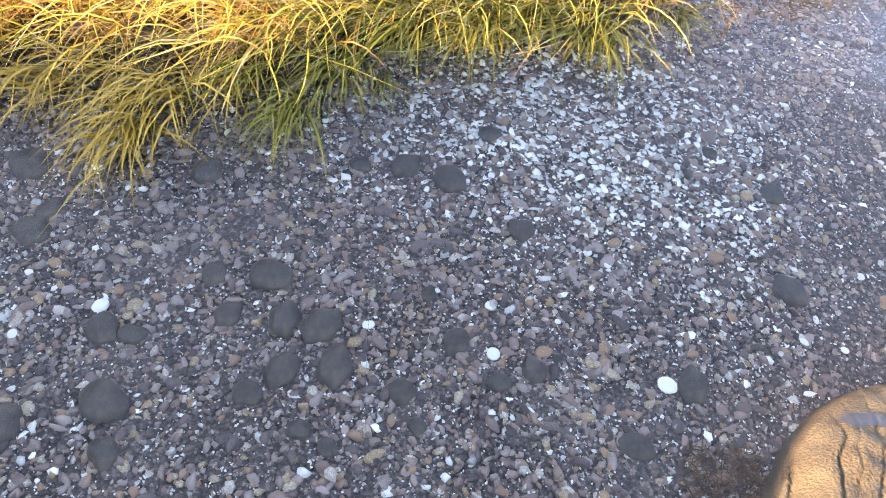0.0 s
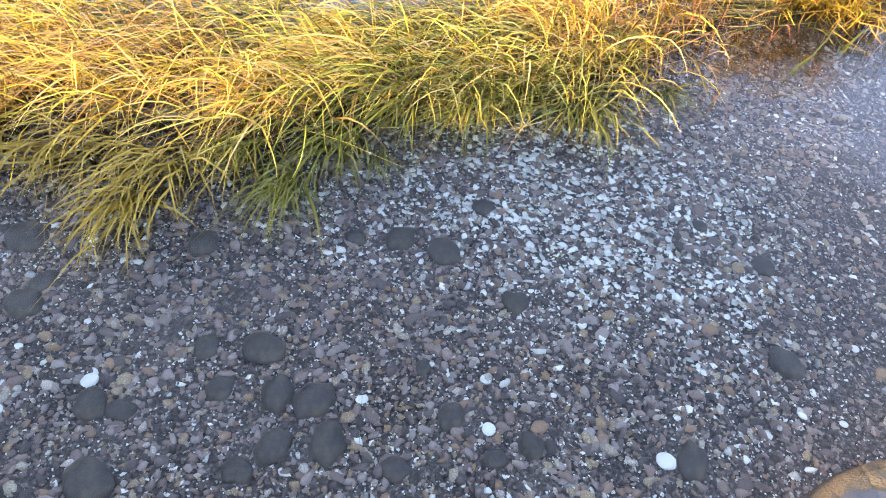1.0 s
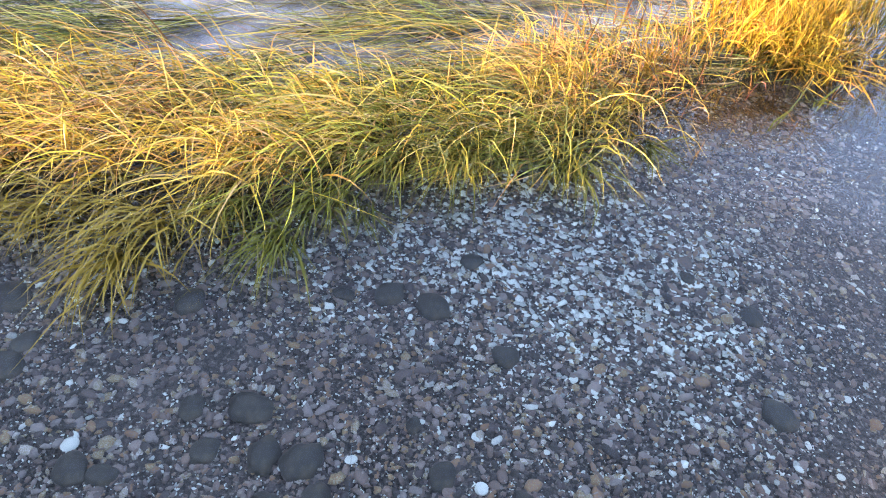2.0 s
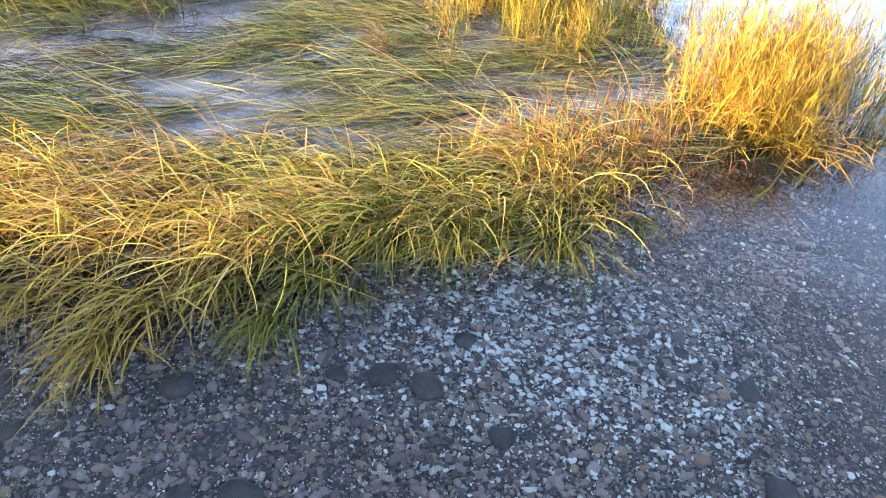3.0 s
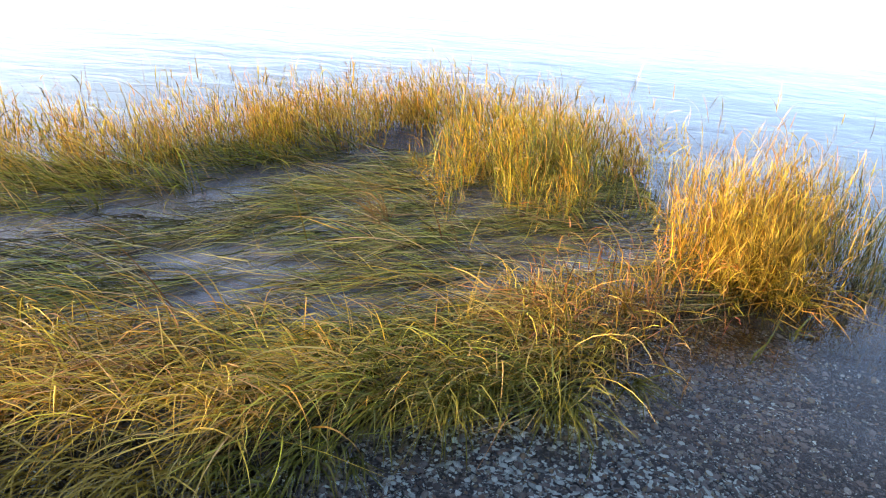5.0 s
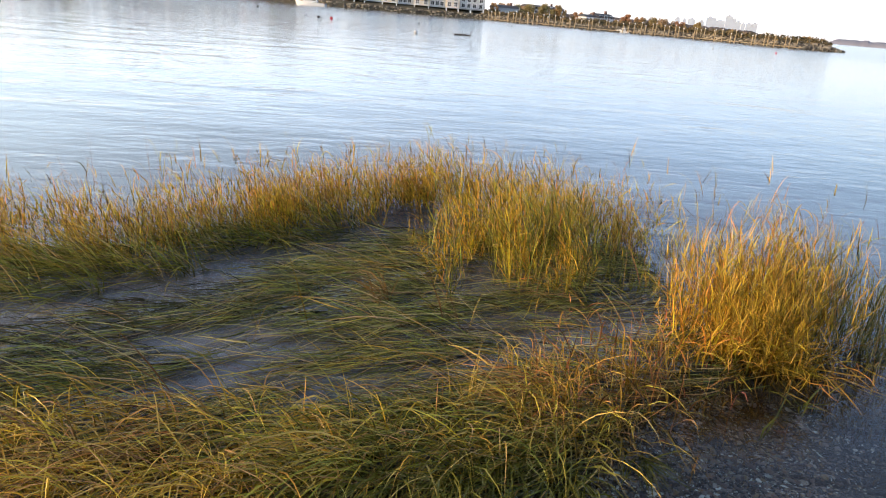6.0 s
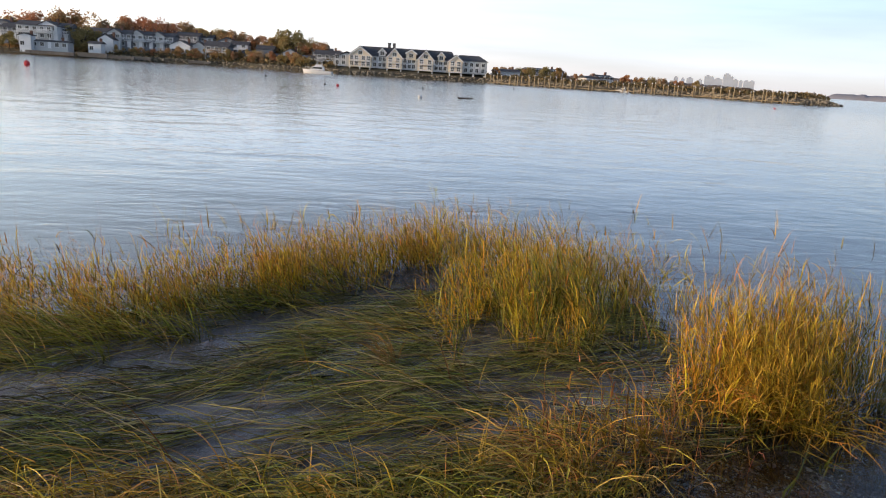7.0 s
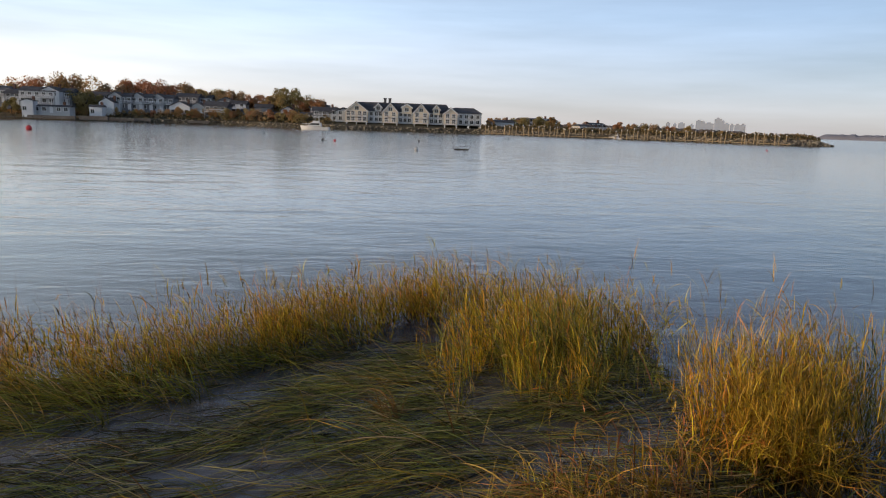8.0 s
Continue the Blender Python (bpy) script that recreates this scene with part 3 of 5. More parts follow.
# mound along the front of the bank
EDGE = [-2.6, -1.0, -0.3, 0.1, 1.0, 1.5], [2.15, 2.12, 2.22, 2.52, 2.68, 2.95]
x, y = spread(10500, -1.8, 1.5, 1.9, 3.4, lambda x, y: np.clip((y - np.interp(x, *EDGE)) / 0.2, 0, 1) * np.clip((3.35 - y) / 0.8, 0, 1) * np.maximum(tussocks(x, y), 0.4))
n = len(x)
side = np.clip((x + 0.2) / 0.8, 0, 1)
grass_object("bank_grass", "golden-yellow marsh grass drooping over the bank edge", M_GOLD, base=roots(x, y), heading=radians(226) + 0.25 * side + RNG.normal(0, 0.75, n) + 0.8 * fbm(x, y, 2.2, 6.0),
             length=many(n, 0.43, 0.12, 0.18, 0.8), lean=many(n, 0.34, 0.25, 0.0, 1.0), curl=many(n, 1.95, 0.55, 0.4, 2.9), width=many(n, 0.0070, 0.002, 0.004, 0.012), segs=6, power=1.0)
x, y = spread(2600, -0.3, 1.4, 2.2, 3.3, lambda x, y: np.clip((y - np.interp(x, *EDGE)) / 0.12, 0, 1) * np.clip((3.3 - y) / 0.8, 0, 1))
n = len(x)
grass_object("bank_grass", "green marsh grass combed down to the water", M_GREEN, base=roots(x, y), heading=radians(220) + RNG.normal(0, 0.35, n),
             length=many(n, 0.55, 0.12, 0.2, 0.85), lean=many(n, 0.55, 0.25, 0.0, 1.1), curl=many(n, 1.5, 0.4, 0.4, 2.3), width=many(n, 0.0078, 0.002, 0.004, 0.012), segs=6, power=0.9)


def tuft(x, y, n, r, length, heading, material, label, spreadang=0.42, lean=0.28, curl=2.25):
    """A small tuft: every blade a part of it."""
    px, py = RNG.normal(0, r, n), RNG.normal(0, r, n)
    z = float(ground_z(np.array([x]), np.array([y]))[0])
    t = new("grass_tuft")
    t.location = (x, y, z)
    tagged(t, label, "grass tuft", "grass tufts")
    v, f, u = blades(np.stack([px, py, 0 * px - 0.01], -1), heading + RNG.normal(0, spreadang, n), many(n, length, length * 0.2, 0.1, 0.9), many(n, lean, 0.2, 0, 0.9), many(n, curl, 0.4, 0.5, 2.7),
                     many(n, 0.0085, 0.0018, 0.005, 0.012), power=1.1, floor=-z - 0.02)
    k, q = len(v) // n, len(f) // n
    for i in range(n):
        new("blade", mesh_from("blade", v[i * k:(i + 1) * k], f[:q], material, u[i * k:(i + 1) * k])).parent = t
    return t


for x, y, n, r, ln, hd in ((-0.90, 1.84, 80, 0.05, 0.44, 4.5), (-0.80, 2.02, 80, 0.06, 0.52, 4.4), (-1.02, 2.1, 60, 0.08, 0.42, 4.3), (-0.33, 2.0, 70, 0.04, 0.38, 4.35), (-0.20, 2.2, 45, 0.05, 0.40, 4.4), (0.0, 2.2, 22, 0.03, 0.26, 4.8), (0.14, 2.48, 60, 0.05, 0.45, 4.3), (0.70, 2.66, 70, 0.06, 0.40, 4.4),
                           (0.42, 2.55, 95, 0.05, 0.48, 4.4), (0.98, 2.62, 85, 0.05, 0.46, 4.5), (1.40, 2.82, 40, 0.04, 0.36, 4.9), (-1.5, 2.2, 90, 0.1, 0.45, 4.4),
                           (-0.60, 2.10, 50, 0.06, 0.36, 4.3), (-0.47, 2.16, 40, 0.05, 0.34, 4.5), (-1.22, 2.06, 60, 0.07, 0.40, 4.4), (-0.08, 2.32, 40, 0.05, 0.34, 4.3)):
    tuft(x, y, n, r, ln, hd, M_GREEN if x > -0.5 else M_GOLD, "arching grass tuft with its tips in the water")

for x, y, n, ln, hd, fan, le, cu, mt, words in (
        (0.13, 4.59, 34, 0.46, 2.9, 0.9, 0.35, 1.3, M_STRAW, "golden-orange arching grass tuft rising from the lodged grass"), (-1.86, 4.54, 16, 0.36, 2.9, 0.7, 0.3, 1.7, M_SPRIG, "small yellow-green grass tuft in the marsh water"),
        (0.56, 3.16, 20, 0.40, 2.2, 1.4, 0.1, 0.8, M_GOLD, "upright golden grass tuft behind the bank edge"), (1.54, 3.43, 30, 0.44, 3.6, 1.4, 0.15, 1.1, M_CLUMP, "upright amber grass tuft beside the rusty stalks")):
    tuft(x, y, n, 0.035, ln, hd, mt, words, fan, le, cu)

def tufted(count, per, r, x0, x1, y0, y1, keep):
    cx, cy = spread(count, x0, x1, y0, y1, keep)
    k = np.repeat(np.arange(len(cx)), per)
    x, y = cx[k] + RNG.normal(0, r, len(k)), cy[k] + RNG.normal(0, r, len(k))
    return x, y, (cx[k], cy[k], RNG.uniform(0.62, 1.22, len(cx))[k])


# upright plants: a stem each, with leaves leaving it on all sides
def plants(name, label, material, x, y, height, leaves=5, lean=0.12, droop=1.0, kind="stuff", category="grass", drift=4.3, loose=1.4, tuft_of=None, leaf=(0.18, 0.46), broad=0.0056, even=0.75):
    n = len(x)
    # neighbours share height and lean, so that the top is uneven
    h = height * np.clip(1 + even * fbm(x, y, 4.2, 4.9), 0.6, 1.15)
    hd = drift + RNG.normal(0, loose * 0.6, n) + 3.0 * fbm(x, y, 3.0, 7.3)
    le = np.abs(RNG.normal(0, lean, n))
    if tuft_of:
        # stems fan out of the foot of their tuft, tallest in its middle
        cx, cy, hc = tuft_of
        r = np.hypot(x - cx, y - cy)
        hd = np.arctan2(y - cy, x - cx) + RNG.normal(0, 0.4, n)
        le = np.clip(le * 0.5 + 2.6 * r, 0, 0.5)
        h = h * hc * np.clip(1.08 - 1.6 * r, 0.5, 1.08)
    base = roots(x, y)
    sets = [blades(base, hd, h * RNG.uniform(0.75, 1.0, n), le, np.abs(RNG.normal(0.15, 0.15, n)), many(n, 0.0052, 0.0012, 0.003, 0.008), power=2.0)]
    k = np.repeat(np.arange(n), leaves)
    m = len(k)
    at = RNG.uniform(0.15, 0.95, m)
    up = np.stack([np.sin(le) * np.cos(hd), np.sin(le) * np.sin(hd), np.cos(le)], -1)[k]
    b = base[k] + up * (h[k] * at)[:, None]
    sets.append(blades(b, RNG.uniform(0, 6.283, m) * 0.6 + 0.4 * drift + RNG.normal(0, 0.6, m), np.minimum(h[k], 0.7) * RNG.uniform(leaf[0], leaf[1], m), many(m, 0.46, 0.24, 0.03, 1.2),
                       np.abs(RNG.normal(droop * 0.85, 0.5, m)), many(m, broad, broad * 0.28, 0.0035, 0.011), power=1.6))
    if not kind:
        # a clump: the nearest stalks with their leaves are parts, the rest is one
        t = new(name)
        t.location = (float(x.mean()), float(y.mean()), 0)
        tagged(t, label, category)
        order = np.argsort(y)
        (v1, f1, u1), (v2, f2, u2) = sets
        c = np.array(t.location)
        k, q = len(v1) // n, len(f1) // n

        def joined(ids):
            V, U = [], []
            for i in ids:
                V += [v1[i * k:(i + 1) * k], v2[i * leaves * k:(i + 1) * leaves * k]]
                U += [u1[i * k:(i + 1) * k], u2[i * leaves * k:(i + 1) * leaves * k]]
            m = len(ids) * (leaves + 1)
            F = (f1[:q][None] + (np.arange(m) * k)[:, None, None]).reshape(-1, 4)
            return np.concatenate(V) - c, F, np.concatenate(U)
        for i in order[:min(300, n // 2)]:
            v, f, u = joined([i])
            new("stalk", mesh_from("stalk", v, f, material, u)).parent = t
        v, f, u = joined(order[min(300, n // 2):])
        rest = new("grass_rest", mesh_from("grass_rest", v, f, material, u))
        rest.parent = t
        rest["kind"] = "stuff"
        return t
    off, V, F, U = 0, [], [], []
    for v, f, u in sets:
        V.append(v)
        F.append(f + off)
        U.append(u)
        off += len(v)
    ob = new(name, mesh_from(name, np.concatenate(V), np.concatenate(F), material, np.concatenate(U)))
    return tagged(ob, label, category, "", kind)


# back row: ragged leafy tufts with gaps between them
x, y, tufts = tufted(2300, 15, 0.075, -6.0, 2.9, 4.3, 8.2, lambda x, y: np.exp(-((y - back_line(x)) / 0.30) ** 2) * np.clip((2.75 - x) / 0.4, 0, 1) * west_edge(x, y) * np.clip(tussocks(x, y, 2.6, 9.4) * 1.3 + np.clip((x + 1.3) / 0.8, 0, 0.7), 0.2, 1))
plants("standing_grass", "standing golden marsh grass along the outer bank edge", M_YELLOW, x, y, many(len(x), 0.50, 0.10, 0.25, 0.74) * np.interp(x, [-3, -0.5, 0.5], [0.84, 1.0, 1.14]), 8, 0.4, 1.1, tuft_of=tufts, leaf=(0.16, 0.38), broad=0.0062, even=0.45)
x, y = spread(34000, -6.0, 2.4, 4.0, 7.6, lambda x, y: np.clip((y - channel(x) - 0.22 - 0.35 * fbm(x, y, 2.4, 8.3)) / 0.3, 0, 1) * np.clip((back_line(x) + 0.1 - y) / 0.3, 0, 1) * np.clip(tussocks(x, y, 3.0, 6.6) * 1.6, 0.15, 1) * west_edge(x, y) * np.clip((0.1 - x) / 0.6, 0.55, 1))
n = len(x)
grass_object("leaning_grass", "green marsh grass leaning over behind the outer row", M_GREEN, base=roots(x, y), heading=radians(205) + RNG.normal(0, 0.55, n) + 0.8 * fbm(x, y, 1.6, 3.0),
             length=many(n, 0.46, 0.13, 0.2, 0.8), lean=many(n, 0.62, 0.28, 0, 1.25), curl=many(n, 0.95, 0.45, 0.1, 2.0), width=many(n, 0.0070, 0.0018, 0.0035, 0.011), power=1.0)
# inner stand beside the gap
for material, hue in ((M_YELLOW, "golden"), (M_GREEN, "olive-green")):
    x, y, tufts = tufted(170, 10, 0.05, 0.1, 2.4, 4.5, 7.0, lambda x, y: np.exp(-((x - 1.32) / 0.56) ** 2 - ((y - 5.7) / 0.6) ** 2))
    plants("standing_grass", "thin standing " + hue + " grass inside the bank", material, x, y, many(len(x), 0.50, 0.11, 0.22, 0.76), 8, 0.2, 0.9, tuft_of=tufts)
x, y, tufts = tufted(30, 8, 0.05, 1.9, 2.9, 4.9, 6.2, lambda x, y: 0.5 + 0 * x)
plants("standing_grass", "dark sparse stalks standing in the gap of open water", M_GREEN, x, y, many(len(x), 0.40, 0.1, 0.2, 0.6), 3, 0.15, 0.7, tuft_of=tufts)

# the tall golden clump
pick = RNG.integers(0, 34, 860)
cx, cy = np.clip(RNG.normal(2.68, 0.23, 34), 2.25, 3.08)[pick], np.clip(RNG.normal(4.12, 0.16, 34), 3.8, 4.4)[pick]
x, y = cx + RNG.normal(0, 0.06, 860), cy + RNG.normal(0, 0.06, 860)
plants("grass_clump", "tall dense clump of golden marsh grass lit by low sun", M_CLUMP, x, y, many(len(x), 0.76, 0.14, 0.3, 0.98), 11, 0.24, 1.0, "", "grass clump", -0.3, tuft_of=(cx, cy, RNG.uniform(0.6, 1.2, 34)[pick]), leaf=(0.14, 0.34), broad=0.0052)
x, y = RNG.normal(2.55, 0.33, 620), RNG.normal(3.9, 0.12, 620)
n = len(x)
grass_object("clump_skirt", "green and gold blades drooping round the foot of the clump", M_CLUMP, base=roots(x, y), heading=radians(265) + RNG.normal(0, 0.7, n),
             length=many(n, 0.42, 0.12, 0.2, 0.7), lean=many(n, 0.28, 0.18, 0, 0.7), curl=many(n, 1.6, 0.5, 0.3, 2.6), width=many(n, 0.0078, 0.0018, 0.004, 0.012), power=1.3)
x, y = RNG.normal(3.5, 0.26, 230), RNG.normal(4.15, 0.22, 230)
plants("grass_clump", "thin olive-green grass standing in the water beside the clump", M_GREEN, x, y, many(len(x), 0.62, 0.12, 0.3, 0.9), 5, 0.12, 0.8, "", "grass clump", -0.3)
# thin dark seed stalks above the outer row
x = RNG.uniform(-4.5, -0.5, 60)
y = back_line(x) + RNG.normal(0.1, 0.2, 60)
grass_object("seed_stalks", "thin dark bare seed stalks above the outer row", M_RUST, base=roots(x, y), heading=RNG.normal(2.9, 0.5, 60), length=many(60, 0.85, 0.1, 0.6, 1.1), lean=many(60, 0.2, 0.15, 0, 0.6),
             curl=many(60, 0.15, 0.1, 0, 0.5), width=many(60, 0.004, 0.001, 0.003, 0.006), power=1.5)

# rusty stalks between the front mound and the clump
x, y = RNG.normal(1.5, 0.35, 70), RNG.normal(3.35, 0.28, 70)
plants("rusty_stalks", "sparse rust-coloured upright grass stalks with curling leaves", M_RUST, x, y, many(len(x), 0.46, 0.14, 0.2, 0.8), 4, 0.14, 1.3, leaf=(0.2, 0.5), broad=0.007)
x, y = spread(1100, 0.8, 2.3, 2.75, 3.8, lambda x, y: bank(x, y) * np.clip((2.4 - x) / 1.2, 0.2, 1))
n = len(x)
grass_object("drooping_grass", "golden grass bent over the water between stalks", M_GOLD, base=roots(x, y), heading=radians(240) + RNG.normal(0, 0.7, n),
             length=many(n, 0.42, 0.1, 0.2, 0.7), lean=many(n, 0.35, 0.25, 0, 1.0), curl=many(n, 1.6, 0.5, 0.3, 2.5), width=many(n, 0.006, 0.0015, 0.003, 0.010), power=1.2)

# brown weed and peat on the bed below the clump
x, y = spread(5200, 1.6, 3.9, 2.6, 3.95, lambda x, y: np.exp(-((y - np.interp(x, [1.6, 2.3, 3.9], [3.1, 3.4, 3.7])) / 0.28) ** 2) * tussocks(x, y, 3.0, 2.9))
n = len(x)
grass_object("bed_weed", "dark amber-brown weed on the bed below the grass clump", M_WRACK, category="seaweed", base=np.stack([x, y, ground_z(x, y) + 0.004], -1), heading=RNG.uniform(0, 6.28, n),
             length=many(n, 0.08, 0.03, 0.03, 0.16), lean=many(n, 1.2, 0.25, 0.3, 1.55), curl=many(n, 0.5, 0.3, 0, 1.2), width=many(n, 0.011, 0.004, 0.005, 0.02), floor=-0.3)

# the single sprig out in the water, and a few long stems over the mat
def sprig(name, label, material, base, heading, length, lean, curl, width, leaves, fan=0.35):
    t = thing_root(name, label, base)
    for k in range(leaves):
        v, f, u = blades(np.array([[RNG.normal(0, 0.01), RNG.normal(0, 0.01), 0.0]]), np.array([heading + (RNG.normal(0, fan) if k else 0.0)]), np.array([length * (1 if k == 0 else RNG.uniform(0.45, 0.8))]),
                         np.array([lean + (RNG.normal(0, 0.12) if k else 0)]), np.array([curl * (1 if k == 0 else RNG.uniform(0.8, 1.5))]), np.array([width]), segs=9, power=1.3, floor=-base[2] + 0.004)
        new("blade", mesh_from("blade", v, f, material, u)).parent = t


def thing_root(name, label, base):
    e = new(name)
    e.location = base
    return tagged(e, label, "grass stem", "single grass stems")


sprig("grass_sprig", "single green sprig arching out of open water", M_SPRIG, (2.16, 3.02, -0.06), 0.66, 0.62, 0.75, 1.2, 0.011, 2, 0.12)
sprig("grass_sprig", "green sprig with hanging leaves in open water", M_SPRIG, (2.57, 3.31, -0.10), 0.5, 0.40, 0.25, 2.3, 0.014, 6, 1.5)
for bx, by, hd, ln, le, cu, mt in ((-0.35, 4.05, 2.2, 0.75, 0.5, 0.25, M_GOLD), (-0.45, 2.95, 2.75, 0.6, 0.75, 0.3, M_GREEN), (-1.0, 3.3, 2.8, 0.62, 0.7, 0.3, M_RUST), (-1.65, 4.3, 3.4, 0.45, 0.3, 1.8, M_GREEN),
                                   (0.55, 4.3, 2.2, 0.5, 0.5, 0.2, M_RUST), (0.65, 4.2, 2.4, 0.45, 0.4, 0.5, M_RUST), (0.5, 4.35, 3.0, 0.4, 0.3, 1.6, M_GOLD), (0.7, 4.25, 1.0, 0.4, 0.3, 1.5, M_GOLD),
                                   (0.85, 2.95, 1.9, 0.55, 0.1, 0.3, M_GOLD), (0.9, 3.0, 4.0, 0.5, 0.2, 1.8, M_GOLD), (1.45, 3.5, 1.8, 0.6, 0.05, 0.1, M_RUST), (1.3, 3.4, 1.2, 0.55, 0.12, 0.15, M_GOLD),
                                   (1.75, 3.5, 2.0, 0.66, 0.06, 0.1, M_RUST), (-0.9, 2.3, 3.6, 0.55, 1.0, 0.5, M_GOLD)):
    sprig("marsh_grass", "long single grass stem rising above the lodged grass", mt, (bx, by, -0.04), hd, ln, le, cu, 0.009, 2)
# amber weed round the boulder's foot
x, y = RNG.uniform(0.98, 1.22, 1400), RNG.uniform(0.2, 0.68, 1400)
n = len(x)
grass_object("seaweed", "amber-brown weed and wrack round the boulder's foot", M_WRACK, category="seaweed", base=np.stack([x, y, ground_z(x, y) + 0.01], -1), heading=RNG.uniform(0, 6.28, n), length=many(n, 0.045, 0.015, 0.02, 0.08),
             lean=many(n, 1.0, 0.3, 0.3, 1.5), curl=many(n, 0.9, 0.4, 0, 1.8), width=many(n, 0.004, 0.0012, 0.002, 0.007), floor=-0.1)

# ---------------------------------------------------------------- far shore
M_LAND = mottled("far_soil", [(0.3, (0.05, 0.045, 0.03)), (0.6, (0.10, 0.085, 0.05)), (0.8, (0.15, 0.12, 0.07))], 0.4, 0.9, 0.5, 3, 0.3)
M_RIPRAP = mottled("riprap", [(0.1, (0.045, 0.04, 0.036)), (0.5, (0.15, 0.13, 0.10)), (0.9, (0.38, 0.32, 0.23))], 0.5, 0.85, 0.4, 4, 0.1, island=0.8)
M_BRUSH = mottled("brush", [(0.1, (0.05, 0.045, 0.025)), (0.4, (0.10, 0.085, 0.04)), (0.65, (0.17, 0.12, 0.055)), (0.9, (0.24, 0.17, 0.08))], 0.5, 0.9, 0.1, 4, 0.05, island=0.7)
M_SIDING = mottled("pale_siding", [(0.3, (0.36, 0.38, 0.41)), (0.7, (0.44, 0.46, 0.48))], 0.3, 0.7, 0.15, 3, 0.02)
M_CREAM = mottled("cream_siding", [(0.3, (0.62, 0.54, 0.42)), (0.7, (0.70, 0.62, 0.50))], 0.3, 0.7, 0.15, 3, 0.02)
M_GREYSIDE = mottled("grey_siding", [(0.3, (0.13, 0.14, 0.16)), (0.7, (0.20, 0.21, 0.23))], 0.3, 0.75, 0.15, 3, 0.02)
M_WHITE = mottled("white_paint", [(0.3, (0.60, 0.62, 0.66)), (0.7, (0.70, 0.71, 0.73))], 0.5, 0.45, 0.1, 4, 0.01)
M_SLATE = mottled("slate_roof", [(0.3, (0.045, 0.045, 0.055)), (0.7, (0.085, 0.085, 0.095))], 0.6, 0.7, 0.4, 5, 0.03)
M_BRICK = mottled("brick", [(0.3, (0.11, 0.06, 0.045)), (0.7, (0.18, 0.10, 0.075))], 0.6, 0.85, 0.4, 5, 0.03)
M_PANE = mottled("dark_pane", [(0.3, (0.02, 0.025, 0.03)), (0.7, (0.05, 0.055, 0.06))], 0.3, 0.12, 0.02, 2, 0.005)
M_TIMBER = mottled("piling_timber", [(0.2, (0.20, 0.15, 0.09)), (0.5, (0.33, 0.26, 0.16)), (0.8, (0.42, 0.35, 0.24))], 1.2, 0.85, 0.5, 9, 0.03)
M_BARK = mottled("bark", [(0.3, (0.05, 0.04, 0.03)), (0.7, (0.11, 0.09, 0.07))], 1.5, 0.9, 0.6, 8, 0.05)
M_CONCRETE = mottled("tower_concrete", [(0.3, (0.30, 0.36, 0.47)), (0.7, (0.40, 0.45, 0.56))], 0.02, 0.8, 0.1, 0.2, 0.2)
M_SEAWALL = mottled("seawall", [(0.3, (0.08, 0.075, 0.072)), (0.7, (0.15, 0.14, 0.135))], 0.4, 0.85, 0.4, 4, 0.05)
M_RED = mottled("buoy_red", [(0.3, (0.50, 0.03, 0.04)), (0.7, (0.65, 0.05, 0.06))], 2, 0.4, 0.05, 10, 0.01)
M_DARK = mottled("dark_float", [(0.3, (0.02, 0.02, 0.022)), (0.7, (0.05, 0.05, 0.05))], 2, 0.6, 0.1, 10, 0.01)
# distant woods with the haze put into their colour, paler and bluer than M_WOODS
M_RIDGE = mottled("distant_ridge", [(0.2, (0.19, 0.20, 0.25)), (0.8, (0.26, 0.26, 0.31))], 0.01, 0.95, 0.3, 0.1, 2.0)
M_WOODS = mottled("bare_woods", [(0.2, (0.09, 0.065, 0.055)), (0.6, (0.17, 0.12, 0.09)), (0.9, (0.24, 0.17, 0.12))], 0.03, 0.95, 0.6, 0.3, 2.0)


def leaf_material():
    m, nt, b, nodes, links = shader("autumn_leaves")
    oi = nodes.new("ShaderNodeObjectInfo")
    g = nodes.new("ShaderNodeNewGeometry")
    r = ramp(nodes, [(0.0, (0.28, 0.25, 0.11)), (0.3, (0.40, 0.31, 0.14)), (0.5, (0.47, 0.28, 0.13)), (0.68, (0.38, 0.30, 0.19)), (0.82, (0.48, 0.23, 0.11)), (1.0, (0.36, 0.17, 0.12))])
    mx = nodes.new("ShaderNodeMix")
    mx.inputs[0].default_value = 0.22
    links.new(oi.outputs["Random"], mx.inputs[2])
    links.new(g.outputs["Random Per Island"], mx.inputs[3])
    links.new(mx.outputs[0], r.inputs[0])
    links.new(r.outputs[0], b.inputs["Base Color"])
    b.inputs["Roughness"].default_value = 0.7
    b.inputs["Specular IOR Level"].default_value = 0.1
    tr = nodes.new("ShaderNodeBsdfTranslucent")
    links.new(r.outputs[0], tr.inputs[0])
    ms = nodes.new("ShaderNodeMixShader")
    ms.inputs[0].default_value = 0.4
    links.new(b.outputs[0], ms.inputs[1])
    links.new(tr.outputs[0], ms.inputs[2])
    links.new(ms.outputs[0], nodes["Material Output"].inputs[0])
    return m


M_LEAF = leaf_material()


def out(deg, dist, z=0.0):
    """A place at that bearing, degrees east of +y, and distance."""
    deg -= 0.27
    return Vector((math.sin(radians(deg)) * dist, math.cos(radians(deg)) * dist, z))


